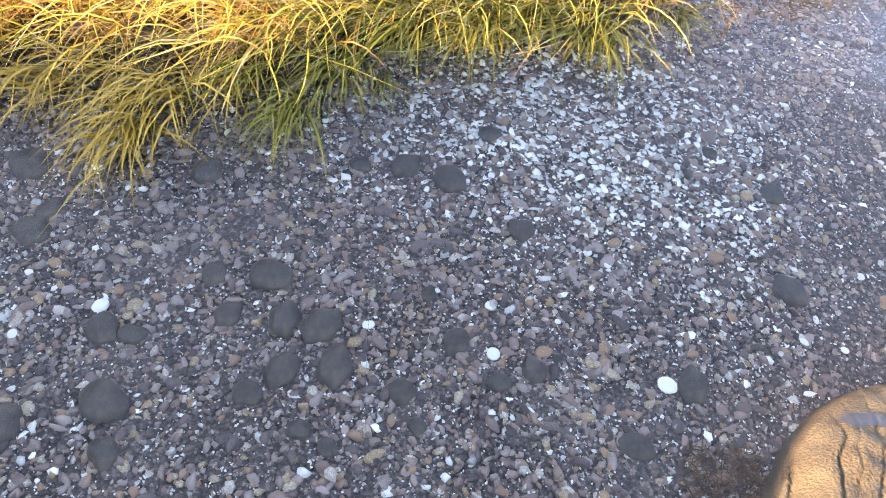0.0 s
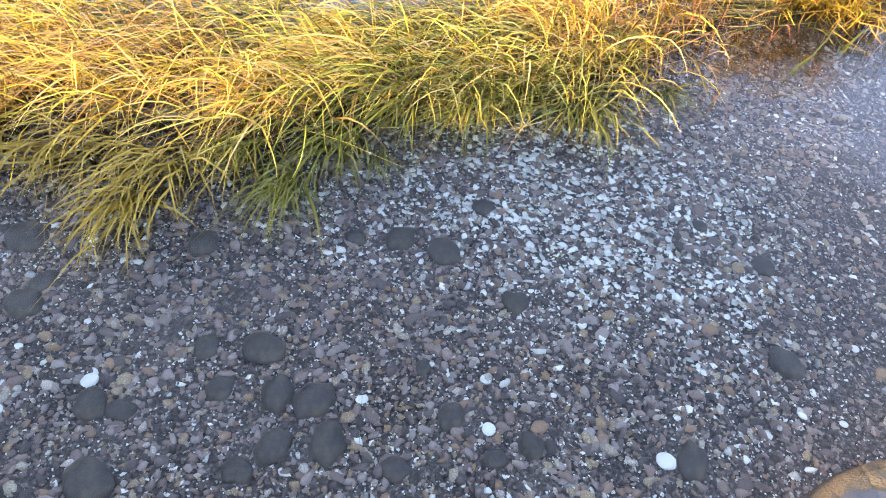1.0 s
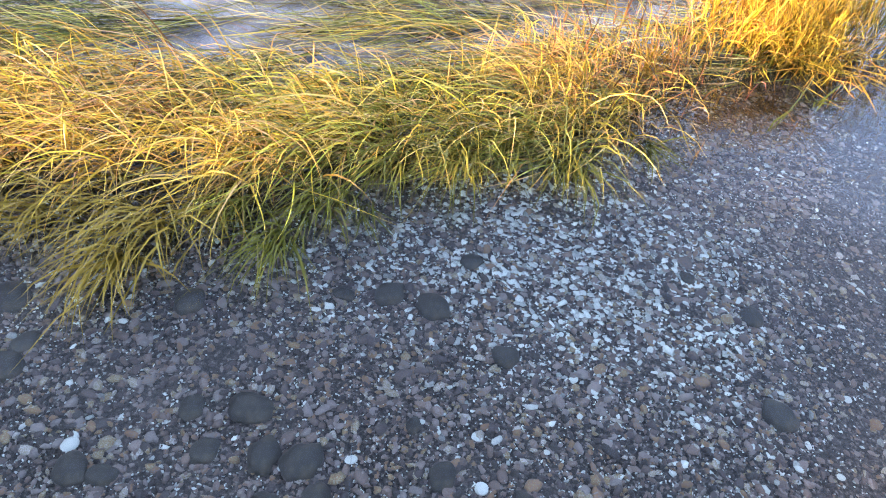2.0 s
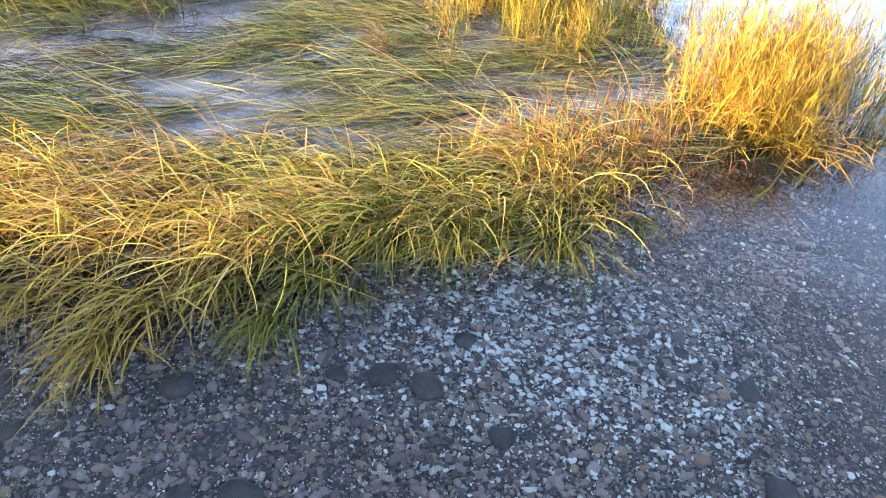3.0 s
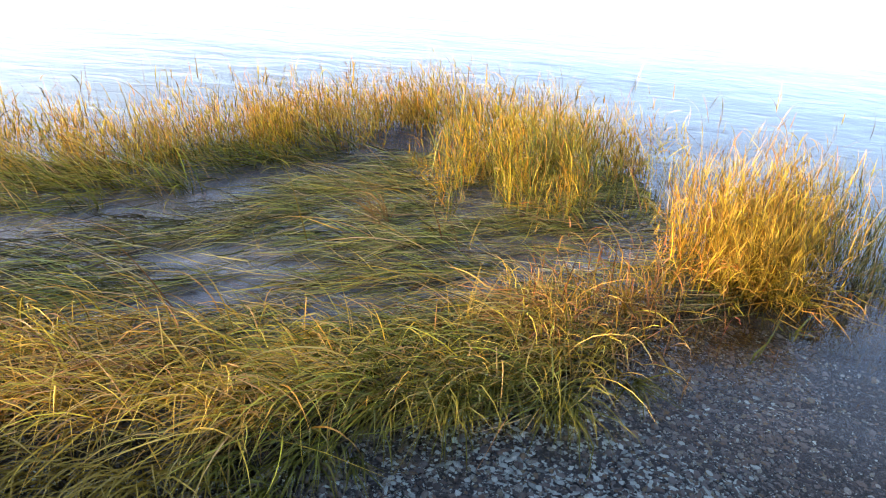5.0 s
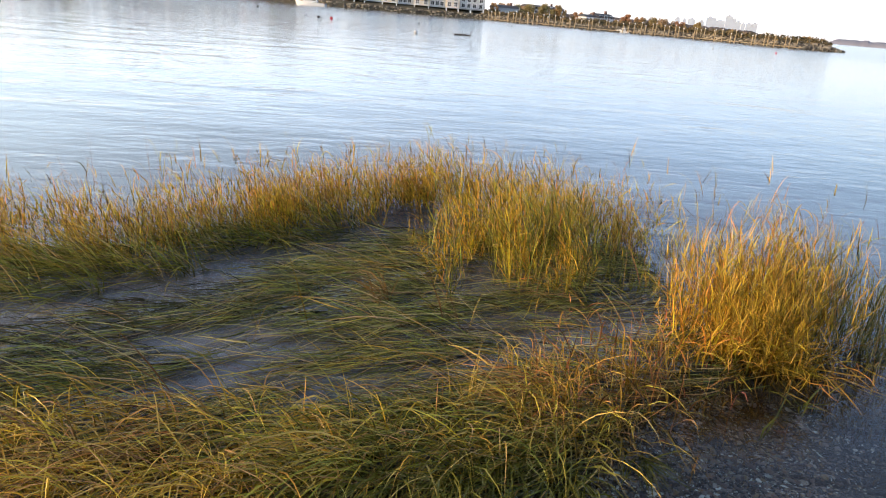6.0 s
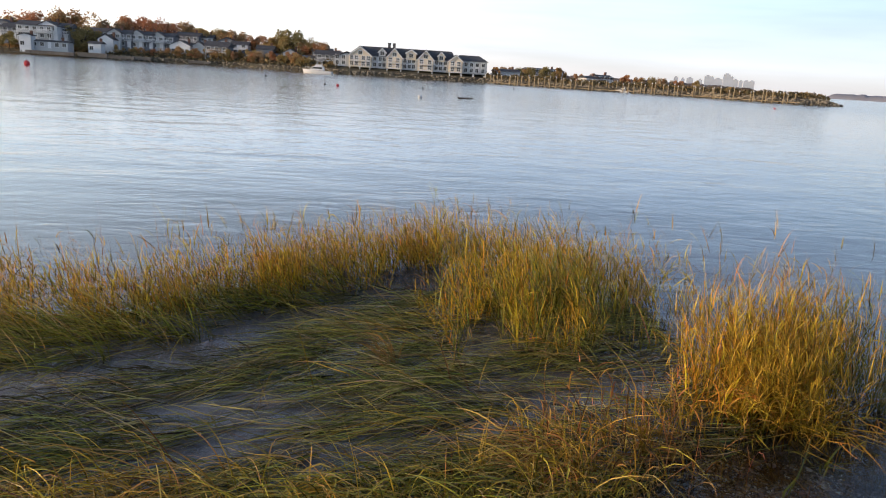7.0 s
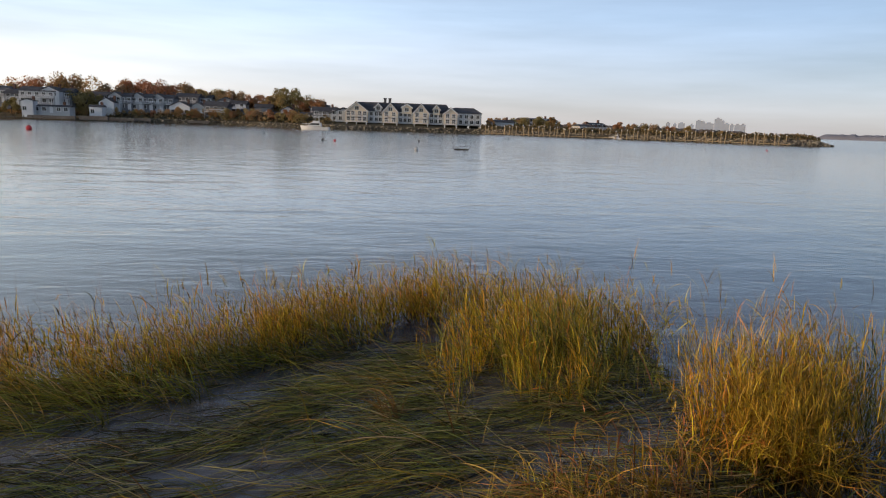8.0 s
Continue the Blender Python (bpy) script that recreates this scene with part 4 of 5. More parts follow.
def box(bm, x0, x1, y0, y1, z0, z1):
    m = Matrix.LocRotScale(((x0 + x1) / 2, (y0 + y1) / 2, (z0 + z1) / 2), None, (abs(x1 - x0), abs(y1 - y0), abs(z1 - z0)))
    bmesh.ops.create_cube(bm, size=1, matrix=m)
    return bm


def prism(bm, outline, y0, y1):
    """A solid from an outline in x and z, from y0 to y1."""
    a = [bm.verts.new((x, y0, z)) for x, z in outline]
    b = [bm.verts.new((x, y1, z)) for x, z in outline]
    bm.faces.new(a)
    bm.faces.new(b[::-1])
    for i in range(len(a)):
        j = (i + 1) % len(a)
        bm.faces.new((a[j], a[i], b[i], b[j]))
    bmesh.ops.recalc_face_normals(bm, faces=bm.faces)
    return bm


def thing(name, label, category, loc=(0, 0, 0), rz=0.0, group=""):
    e = new(name)
    e.location, e.rotation_euler = loc, (0, 0, rz)
    return tagged(e, label, category, group)


def window(parent, x, z, w=0.9, h=1.1, y=0.0, frame_mat=None):
    """Frame, sill and pane of one window in a wall that faces -y."""
    bm = bmesh.new()
    t = 0.13
    box(bm, x - w / 2 - t, x - w / 2, y - 0.07, y + 0.05, z - t, z + h + t)
    box(bm, x + w / 2, x + w / 2 + t, y - 0.07, y + 0.05, z - t, z + h + t)
    box(bm, x - w / 2, x + w / 2, y - 0.07, y + 0.05, z + h, z + h + t)
    box(bm, x - w / 2, x + w / 2, y - 0.12, y + 0.05, z - t, z)
    box(bm, x - 0.03, x + 0.03, y - 0.05, y + 0.05, z, z + h)
    win = part("window", bm, frame_mat or M_WHITE, parent)
    part("pane", box(bmesh.new(), x - w / 2, x + w / 2, y - 0.02, y + 0.04, z, z + h), M_PANE, win, "dark glass pane")
    return win


def gable_roof(bm, x0, x1, y0, y1, z, rise, over=0.35, thick=0.18):
    """Two slabs whose ridge runs along y, over a gable that faces -y."""
    c = (x0 + x1) / 2
    w = (x1 - x0) / 2
    k = rise / w
    for s in (-1, 1):
        e = c + s * (w + over)
        prism(bm, [(c, z + rise), (e, z - over * k), (e, z - over * k + thick), (c, z + rise + thick)][::s], y0 - over, y1)


def ridge_roof(bm, x0, x1, y0, y1, z, rise, over=0.4, thick=0.2, hip=0.0):
    """A roof whose ridge runs along x; hip draws in the ridge's ends."""
    c = (y0 + y1) / 2
    a = [bm.verts.new(p) for p in ((x0 - over, y0 - over, z), (x1 + over, y0 - over, z), (x1 + over, y1 + over, z), (x0 - over, y1 + over, z))]
    r = [bm.verts.new((x0 - over + hip, c, z + rise)), bm.verts.new((x1 + over - hip, c, z + rise))]
    for q in ((a[0], a[1], r[1], r[0]), (a[2], a[3], r[0], r[1]), (a[1], a[2], r[1]), (a[3], a[0], r[0]), (a[3], a[2], a[1], a[0])):
        bm.faces.new(q)
    bmesh.ops.recalc_face_normals(bm, faces=bm.faces)
    return bm


# ---- the land
SHORE = [(-900, 420), (-420, 330), (-230, 290), (-135, 250), (-92, 244), (-57, 248), (-30, 231), (-16, 220), (31, 223), (53, 205), (84, 192), (101, 172), (113, 170)]
PROFILE = [(-6, -1.5), (0, -0.1), (1.5, 1.1), (5, 1.5), (14, 2.6), (30, 5.0), (60, 7.5), (120, 9.0), (260, 8.0)]
SPIT = [(-6, -1.5), (0, -0.1), (1.5, 0.9), (5, 1.6), (9, 1.9), (14, 1.8), (22, 0.8), (30, -0.6), (40, -1.5)]


def land_strip(name, label, shore, profile, material):
    shore = np.array(shore, float)
    seg = np.concatenate([[0], np.cumsum(np.hypot(*np.diff(shore, axis=0).T))])
    s = np.arange(0, seg[-1], 4.0)
    px, py = np.interp(s, seg, shore[:, 0]), np.interp(s, seg, shore[:, 1])
    rows = []
    for d, z in profile:
        jz = 0.25 * fbm(px, py, 0.12, d) * (abs(z) ** 0.5)
        rows.append(np.stack([px + d * 0.12, py + d + 1.5 * fbm(px, py, 0.05, d), z + jz], -1))
    v = np.stack(rows, 1)
    i = np.arange(v.shape[0] * v.shape[1]).reshape(v.shape[:2])
    f = np.stack([i[:-1, :-1], i[1:, :-1], i[1:, 1:], i[:-1, 1:]], -1).reshape(-1, 4)
    return tagged(new(name, mesh_from(name, v.reshape(-1, 3), f, material)), label, "land", "", "structure")


land_strip("far_bank", "dark earthen far bank rising behind the shore", SHORE[:9], PROFILE, M_LAND)
land_strip("spit", "low stony spit behind the marina", SHORE[7:], SPIT, M_LAND)

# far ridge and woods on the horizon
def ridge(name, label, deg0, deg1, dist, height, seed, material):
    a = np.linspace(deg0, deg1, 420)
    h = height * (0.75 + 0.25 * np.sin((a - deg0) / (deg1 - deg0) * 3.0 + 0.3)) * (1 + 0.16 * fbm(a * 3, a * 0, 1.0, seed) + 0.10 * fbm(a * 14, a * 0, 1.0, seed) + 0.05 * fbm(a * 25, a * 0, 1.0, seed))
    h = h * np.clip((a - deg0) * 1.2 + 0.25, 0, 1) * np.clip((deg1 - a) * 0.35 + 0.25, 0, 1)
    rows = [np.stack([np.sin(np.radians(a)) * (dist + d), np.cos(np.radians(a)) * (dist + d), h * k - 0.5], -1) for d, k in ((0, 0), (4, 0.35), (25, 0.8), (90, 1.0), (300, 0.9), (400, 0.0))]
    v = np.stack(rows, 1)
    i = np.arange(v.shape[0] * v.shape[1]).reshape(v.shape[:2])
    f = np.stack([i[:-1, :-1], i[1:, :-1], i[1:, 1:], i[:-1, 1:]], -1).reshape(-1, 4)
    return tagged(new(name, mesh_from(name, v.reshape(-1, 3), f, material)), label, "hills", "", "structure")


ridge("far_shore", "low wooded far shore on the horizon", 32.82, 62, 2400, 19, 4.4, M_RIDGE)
ridge("slope_woods", "brown autumn woods behind the houses", -29.5, -3.2, 330, 11.5, 6.3, M_WOODS)
ridge("far_woods", "bare brown woods far behind the marina", 9.51, 30.03, 520, 7.6, 9.1, M_WOODS)


# ---- trees
def tree_mesh(seed, h, w, leaves, size):
    rg = np.random.default_rng(seed)
    lumps = 14
    c = np.stack([rg.normal(0, w * 0.28, lumps), rg.normal(0, w * 0.28, lumps), rg.uniform(h * 0.25, h * 0.88, lumps)], -1)
    c[:, :2] *= (1.25 - np.abs(c[:, 2:] / h - 0.5) * 1.3)
    r = rg.uniform(0.15, 0.25, lumps) * w
    k = rg.integers(0, lumps, leaves)
    d = rg.normal(0, 1, (leaves, 3))
    d /= np.linalg.norm(d, axis=1)[:, None]
    p = c[k] + d * (r[k] * rg.uniform(0.55, 1.15, leaves))[:, None]
    a, b = rg.normal(0, 1, (leaves, 3)), rg.normal(0, 1, (leaves, 3))
    a = a / np.linalg.norm(a, axis=1)[:, None] * size * rg.uniform(0.5, 1.2, (leaves, 1))
    b = b / np.linalg.norm(b, axis=1)[:, None] * size * rg.uniform(0.5, 1.2, (leaves, 1))
    v = np.stack([p - a, p - b, p + a * 0.9, p + b], 1).reshape(-1, 3)
    f = np.arange(leaves * 4).reshape(-1, 4)
    crown = mesh_from("crown", v, f, M_LEAF, smooth=False)
    bm = bmesh.new()
    def limb(p0, p1, r0, r1):
        q = (Vector(p1) - Vector(p0))
        m = Matrix.Translation((Vector(p0) + Vector(p1)) / 2) @ q.to_track_quat("Z", "Y").to_matrix().to_4x4()
        bmesh.ops.create_cone(bm, cap_ends=True, segments=7, radius1=r0, radius2=r1, depth=q.length, matrix=m)
    limb((0, 0, -0.5), (0.1, 0, h * 0.5), h * 0.028, h * 0.017)
    for i in range(lumps):
        limb((0.1, 0, h * rg.uniform(0.28, 0.5)), tuple(c[i]), h * 0.011, h * 0.003)
    trunk = bpy.data.meshes.new("trunk")
    bm.to_mesh(trunk)
    bm.free()
    trunk.materials.append(M_BARK)
    return trunk, crown


def tree(seed, h, w, leaves, size, label):
    t = thing("tree", label, "tree", (0, 0, -60), 0, "far shore trees")
    a, b = tree_mesh(seed, h, w, leaves, size)
    for n, me in (("trunk", a), ("crown", b)):
        new(n, me).parent = t
    return t


def land_z(x, y):
    s = np.array(SHORE, float)
    d = y - np.interp(x, s[:, 0], s[:, 1])
    if x > 33:
        return float(np.interp(d, *np.array(SPIT).T))
    return float(np.interp(d, *np.array(PROFILE).T))


TREES = [tree(s, 10, w, 3800, 0.31, l) for s, w, l in ((1, 9, "broad autumn tree with brown-gold leaves"), (2, 7.5, "rounded autumn tree with orange-brown leaves"),
                                                       (3, 10.5, "wide spreading autumn tree on the far shore"), (4, 6, "narrow autumn tree with thinning leaves"))]
for t in TREES:
    t.scale = (1, 1, 1)
SPOTS = [(-27.12, 290, 10.5, 2), (-26.11, 300, 11, 0), (-24.74, 305, 13, 2), (-23.68, 300, 13, 0), (-22.60, 302, 14, 2), (-22.06, 275, 9.5, 1), (-21.32, 282, 8.5, 1), (-20.00, 300, 11, 1),
         (-18.97, 305, 12, 0), (-17.96, 300, 12.5, 2), (-16.89, 305, 11, 1), (-15.81, 300, 11, 2), (-14.87, 298, 11.5, 0), (-13.84, 296, 9.5, 3), (-13.01, 290, 10.5, 1), (-11.66, 284, 10.5, 1),
         (-10.81, 284, 8.0, 3), (-9.95, 280, 9.0, 1), (-8.99, 276, 8.5, 3), (-8.29, 274, 8.6, 0), (-7.46, 270, 11.5, 1), (-6.53, 268, 8.5, 2), (-5.86, 266, 7, 1), (-4.92, 262, 7, 0),
         (-11.32, 262, 4, 3), (-10.46, 260, 4, 1), (-8.82, 255, 3.5, 0), (-7.41, 250, 3.8, 1), (-26.55, 268, 6, 3), (-14.46, 270, 4.5, 0), (-13.51, 268, 4, 1), (-12.17, 268, 4.5, 3),
         (8.95, 262, 4.6, 3), (9.74, 268, 4.9, 1), (10.56, 268, 4.4, 0), (11.57, 300, 5.6, 2), (12.71, 300, 6.2, 0), (13.84, 298, 6.4, 3), (15.42, 290, 4.2, 1), (16.54, 285, 4.2, 0),
         (19.05, 262, 4.6, 3), (21.97, 262, 4.0, 2), (23.02, 262, 3.6, 1), (24.27, 300, 4.2, 0), (21.12, 300, 4.6, 2), (20.04, 300, 4.4, 1)]
for k in range(52):
    SPOTS.append((RNG.uniform(-27.28, -5.19), 0, RNG.uniform(2.0, 4.6), k % 4))
for k, (deg, dist, h, kind) in enumerate(SPOTS):
    if dist == 0:
        d = out(deg, 1)
        dist = next(r for r in range(200, 400) if d.y * r > np.interp(d.x * r, [q[0] for q in SHORE], [q[1] for q in SHORE]) + 7)
    p = out(deg, dist)
    z = max(land_z(p.x, p.y) - (2.2 if h > 5 else 0.3), 1.0) if deg < 8.58 else 1.2
    src = TREES[kind]
    src.scale = (h / 10 * RNG.uniform(0.9, 1.25), h / 10 * RNG.uniform(0.9, 1.2), h / 10)
    copy_thing(src, pose(p.x, p.y, z, 0, 0, RNG.uniform(0, 360)))
for t in TREES:
    for c in list(t.children):
        bpy.data.objects.remove(c)
    bpy.data.objects.remove(t)

# low brush along the banks
def brush(name, label, n, shore, d0, d1, size, h):
    shore = np.array(shore, float)
    x = RNG.uniform(shore[0, 0], shore[-1, 0], n)
    d = RNG.uniform(d0, d1, n)
    y = np.interp(x, shore[:, 0], shore[:, 1]) + d
    z = np.array([land_z(a, b) for a, b in zip(x, y)]) + RNG.uniform(0, h, n) * (0.4 + 0.6 * (fbm(x, y, 0.35, 1.7) > 0))
    p = np.stack([x, y, z], -1)
    a, b = RNG.normal(0, size, (n, 3)), RNG.normal(0, size, (n, 3))
    v = np.stack([p - a, p - b, p + a, p + b], 1).reshape(-1, 3)
    return tagged(new(name, mesh_from(name, v, np.arange(n * 4).reshape(-1, 4), M_BRUSH, smooth=False)), label, "brush", "", "stuff")


brush("bank_brush", "brown and olive brush along the far bank", 6000, [(-160, 262), (-92, 245), (-57, 249), (-30, 232), (-16, 221)], 2, 24, 0.30, 1.3)
brush("spit_brush", "tawny brush and reeds on the spit behind the marina", 8500, SHORE[8:13], 2.5, 13, 0.20, 1.15)

# riprap stones
def riprap(name, label, n, shore, d0, d1, r0, r1):
    shore = np.array(shore, float)
    x = RNG.uniform(shore[0, 0], shore[-1, 0], n)
    d = RNG.uniform(d0, d1, n)
    y = np.interp(x, shore[:, 0], shore[:, 1]) + d
    z = np.array([land_z(a, b) for a, b in zip(x, y)])
    r = RNG.uniform(r0, r1, n)
    v0, f0 = BALL[1]
    v = v0[None] * (1 + RNG.normal(0, 0.2, (n, len(v0), 1))) * r[:, None, None] * np.array([1.2, 1.0, 0.75])
    v = v + np.stack([x, y, z], -1)[:, None, :]
    f = (f0[None] + (np.arange(n) * len(v0))[:, None, None]).reshape(-1, 3)
    return tagged(new(name, mesh_from(name, v.reshape(-1, 3), f, M_RIPRAP, smooth=False)), label, "rocks", "", "stuff")


riprap("riprap", "broken stone riprap along the far waterline", 1600, [(-170, 266), (-92, 244), (-57, 248), (-30, 231), (-16, 220), (31, 223)], -0.5, 3.0, 0.14, 0.42)
riprap("riprap", "sunlit stone riprap behind the marina pilings", 3000, SHORE[8:13], -0.5, 6.5, 0.2, 0.5)
TIP = out(32.6, 204)
bm = bmesh.new()
for k in range(320):
    a, r = RNG.uniform(0, 6.28), RNG.uniform(0, 1) ** 0.6
    px, py = r * math.cos(a) * 7.5, r * math.sin(a) * 3
    sz = RNG.uniform(0.16, 0.4)
    m = Matrix.LocRotScale((px, py, 1.5 * (1 - r) ** 0.8), Euler((a, a * 2, a * 3)), (sz * 1.3, sz, sz * 0.8))
    bmesh.ops.create_icosphere(bm, subdivisions=1, radius=1.0, matrix=m)
tip = part("jetty_tip", bm, M_RIPRAP, None)
tip.location = TIP
tagged(tip, "dark heap of boulders at the end of the spit", "rocks", "", "structure")

# ---- apartment building on stilts over the bank
APT = thing("apartment_building", "pale grey three-storey waterfront building with white gables and slate roofs", "apartment building", (-17.8, 229.5, 0.0), radians(-2))
body = part("wall", prism(bmesh.new(), [(0, 2.4), (49, 2.4), (49, 6.1), (5.5, 6.1), (4, 6.6), (0, 5.0)], 1.5, 13), M_SIDING, APT)
part("roof", ridge_roof(bmesh.new(), 6.5, 39.2, 1.5, 13, 6.1, 3.1, 0.4, 0.2, 1.5), M_SLATE, APT)
part("roof", prism(bmesh.new(), [(-0.5, 4.9), (4.2, 6.9), (4.2, 7.1), (-0.5, 5.15)], 1.0, 13.3), M_SLATE, APT)


def gable(x0, x1, z0, z1, rise, y0, material, label):
    g = part("gable", prism(bmesh.new(), [(x0, z0), (x1, z0), (x1, z1), ((x0 + x1) / 2, z1 + rise), (x0, z1)], y0, 7), material, APT, label)
    bm = bmesh.new()
    gable_roof(bm, x0, x1, y0, 7.2, z1, rise, 0.35, 0.2)
    part("gable_roof", bm, M_SLATE, g)
    bm = bmesh.new()
    k = rise / ((x1 - x0) / 2)
    c = (x0 + x1) / 2
    for s in (-1, 1):
        e = c + s * ((x1 - x0) / 2 + 0.35)
        prism(bm, [(c, z1 + rise - 0.35), (e, z1 - 0.35 * k - 0.35), (e, z1 - 0.35 * k + 0.02), (c, z1 + rise + 0.02)][::s], y0 - 0.42, y0 - 0.34)
    part("bargeboard", bm, M_WHITE, g, "white bargeboard")
    return g


gable(5.0, 12.2, 2.4, 6.2, 2.7, 0.2, M_CREAM, "cream-sided gable")
gable(17.0, 22.0, 2.4, 6.2, 2.8, 0.4, M_CREAM, "cream-sided gable")
gable(27.0, 32.0, 2.4, 6.2, 2.8, 0.4, M_CREAM, "cream-sided gable")
gable(14.4, 16.6, 6.2, 7.7, 1.1, 1.2, M_SIDING, "small dormer gable")
gable(23.2, 26.4, 5.6, 7.9, 1.0, 0.8, M_CREAM, "cream dormer bay")
gable(33.4, 35.6, 5.6, 7.6, 1.2, 0.9, M_CREAM, "cream dormer bay")
part("wall", box(bmesh.new(), 37.5, 49.4, 0.9, 12, 2.7, 6.4), M_SIDING, APT)
part("roof", ridge_roof(bmesh.new(), 38.5, 49.4, 0.9, 12, 6.4, 1.9, 0.4, 0.2, 2.6), M_SLATE, APT)
gable(37.0, 41.4, 2.7, 6.3, 1.7, 0.0, M_CREAM, "cream-sided gable")
for z in (3.0, 4.75):
    for x in (1.2, 3.2, 5.9, 7.4, 9.6, 11.2, 13.2, 14.9, 16.2, 18.2, 20.6, 22.9, 24.3, 25.7, 28.2, 30.8, 33.0, 34.4, 35.9, 38.2, 40.2, 42.6, 44.4, 46.2, 48.2):
        y = 0.2 if 5 < x < 12.2 else 0.4 if 17 < x < 22 or 27 < x < 32 else 0.0 if 37 < x < 41.4 else 0.9 if x > 41.4 else 1.5
        window(APT, x, z, 1.0, 1.15, y)
for x, z, y in ((8.6, 6.4, 0.2), (19.5, 6.4, 0.4), (29.5, 6.4, 0.4), (15.5, 6.6, 1.2), (24.8, 6.4, 0.8), (34.5, 6.3, 0.9)):
    window(APT, x, z, 1.2, 1.1, y)


def balcony(x0, x1, z, y):
    b = part("balcony", box(bmesh.new(), x0, x1, y - 1.3, y, z - 0.15, z), M_WHITE, APT, "white balcony")
    bm = bmesh.new()
    box(bm, x0, x1, y - 1.3, y - 1.22, z + 0.85, z + 0.95)
    k = x0
    while k < x1:
        box(bm, k, k + 0.05, y - 1.28, y - 1.24, z, z + 0.85)
        k += 0.28
    part("railing", bm, M_WHITE, b)


for x0, x1, y in ((5.4, 11.8, 0.2), (17.2, 21.8, 0.4), (27.2, 31.8, 0.4), (37.2, 41.2, 0.0)):
    for z in (2.7, 4.45):
        balcony(x0, x1, z, y)
for x in (5.4, 8.6, 11.8, 17.3, 21.7, 27.3, 31.7, 37.3, 41.1, 45, 49):
    for y in (-0.9, 2.0):
        part("stilt", box(bmesh.new(), x - 0.15, x + 0.15, y - 0.15, y + 0.15, 0.8, 2.45), M_WHITE, APT)
for x in (17.0, 18.6):
    ch = part("chimney", box(bmesh.new(), x, x + 0.9, 8.0, 9.0, 7.0, 10.5), M_SLATE, APT, "dark chimney stack")
    part("cap", box(bmesh.new(), x - 0.12, x + 1.02, 7.88, 9.12, 10.5, 10.7), M_SLATE, ch)


# ---- houses
def house(deg, dist, z, w, d, h, rise, wall_mat, label, turn=0.0, floors=2, front=False):
    p = out(deg, dist, z)
    hs = thing("house", label, "house", p, radians(turn), "houses on the far shore")
    if front:
        part("wall", prism(bmesh.new(), [(-w / 2, -1.5), (w / 2, -1.5), (w / 2, h), (0, h + rise), (-w / 2, h)], 0, d), wall_mat, hs)
        bm = bmesh.new()
        gable_roof(bm, -w / 2, w / 2, 0, d + 0.3, h, rise, 0.35, 0.2)
        part("roof", bm, M_SLATE, hs)
    else:
        part("wall", box(bmesh.new(), -w / 2, w / 2, 0, d, -1.5, h), wall_mat, hs)
        part("roof", ridge_roof(bmesh.new(), -w / 2, w / 2, 0, d, h, rise, 0.4), M_SLATE, hs)
    part("chimney", box(bmesh.new(), w * 0.25, w * 0.25 + 0.7, d * 0.5, d * 0.5 + 0.7, h, h + rise + 1.0), M_BRICK, hs)
    n = max(2, int(w / 2.2))
    if floors > 1 and w > 4:
        bal = part("balcony", box(bmesh.new(), -w * 0.45, w * 0.45, -1.2, 0, h / 2 - 0.1, h / 2 + 0.05), M_WHITE, hs)
        bm = bmesh.new()
        box(bm, -w * 0.45, w * 0.45, -1.2, -1.12, h / 2 + 0.8, h / 2 + 0.92)
        for i in range(int(w * 3)):
            box(bm, -w * 0.45 + i * w * 0.9 / int(w * 3), -w * 0.45 + i * w * 0.9 / int(w * 3) + 0.06, -1.18, -1.14, h / 2, h / 2 + 0.8)
        part("railing", bm, M_WHITE, bal)
        for sx in (-0.44, 0.44):
            part("post", box(bmesh.new(), sx * w - 0.09, sx * w + 0.09, -1.18, -1.0, -1.5, h / 2 - 0.1), M_WHITE, hs)
    for fl in range(floors):
        for i in range(n):
            if fl == 0 and i == n // 2:
                part("door", box(bmesh.new(), -w / 2 + w * (i + 0.5) / n - 0.5, -w / 2 + w * (i + 0.5) / n + 0.5, -0.06, 0.02, 0.0, 2.0), M_WHITE, hs)
            else:
                window(hs, -w / 2 + w * (i + 0.5) / n, 0.6 + fl * h / floors, 1.1, 1.15, 0.0)
    return hs


house(-24.98, 272, 5.0, 11, 8, 4.2, 1.6, M_SIDING, "pale two-storey house with many windows", 4)
house(-24.21, 271, 5.0, 6, 8, 4.4, 1.4, M_WHITE, "white two-storey house beside pale neighbours", 4, 2, True)
house(-23.43, 274, 5.0, 6, 8, 4.2, 1.6, M_GREYSIDE, "grey two-storey house under trees", 4)
house(-26.18, 276, 4.5, 8, 7, 3.6, 1.4, M_GREYSIDE, "weathered grey house with a porch", 6)
house(-25.60, 262, 2.2, 3.4, 4, 3.6, 0.5, M_WHITE, "small white boat shed on the shore", 6, 1, True)
house(-24.14, 262, 2.2, 11, 5, 2.0, 0.6, M_SIDING, "long low pale shore house", 4, 1)
house(-21.32, 263, 2.0, 4, 4, 2.6, 0.8, M_WHITE, "small white cottage behind the seawall", 3, 1)
for k, u in enumerate((-20.00, -19.28, -18.50, -17.80, -17.09, -16.41)):
    house(u, 272, 4.2, 4.3, 7, 4.6, 1.3, M_GREYSIDE if k % 2 else M_SIDING, "grey terraced townhouse with a gabled front", 2, 2, k % 2 == 0)
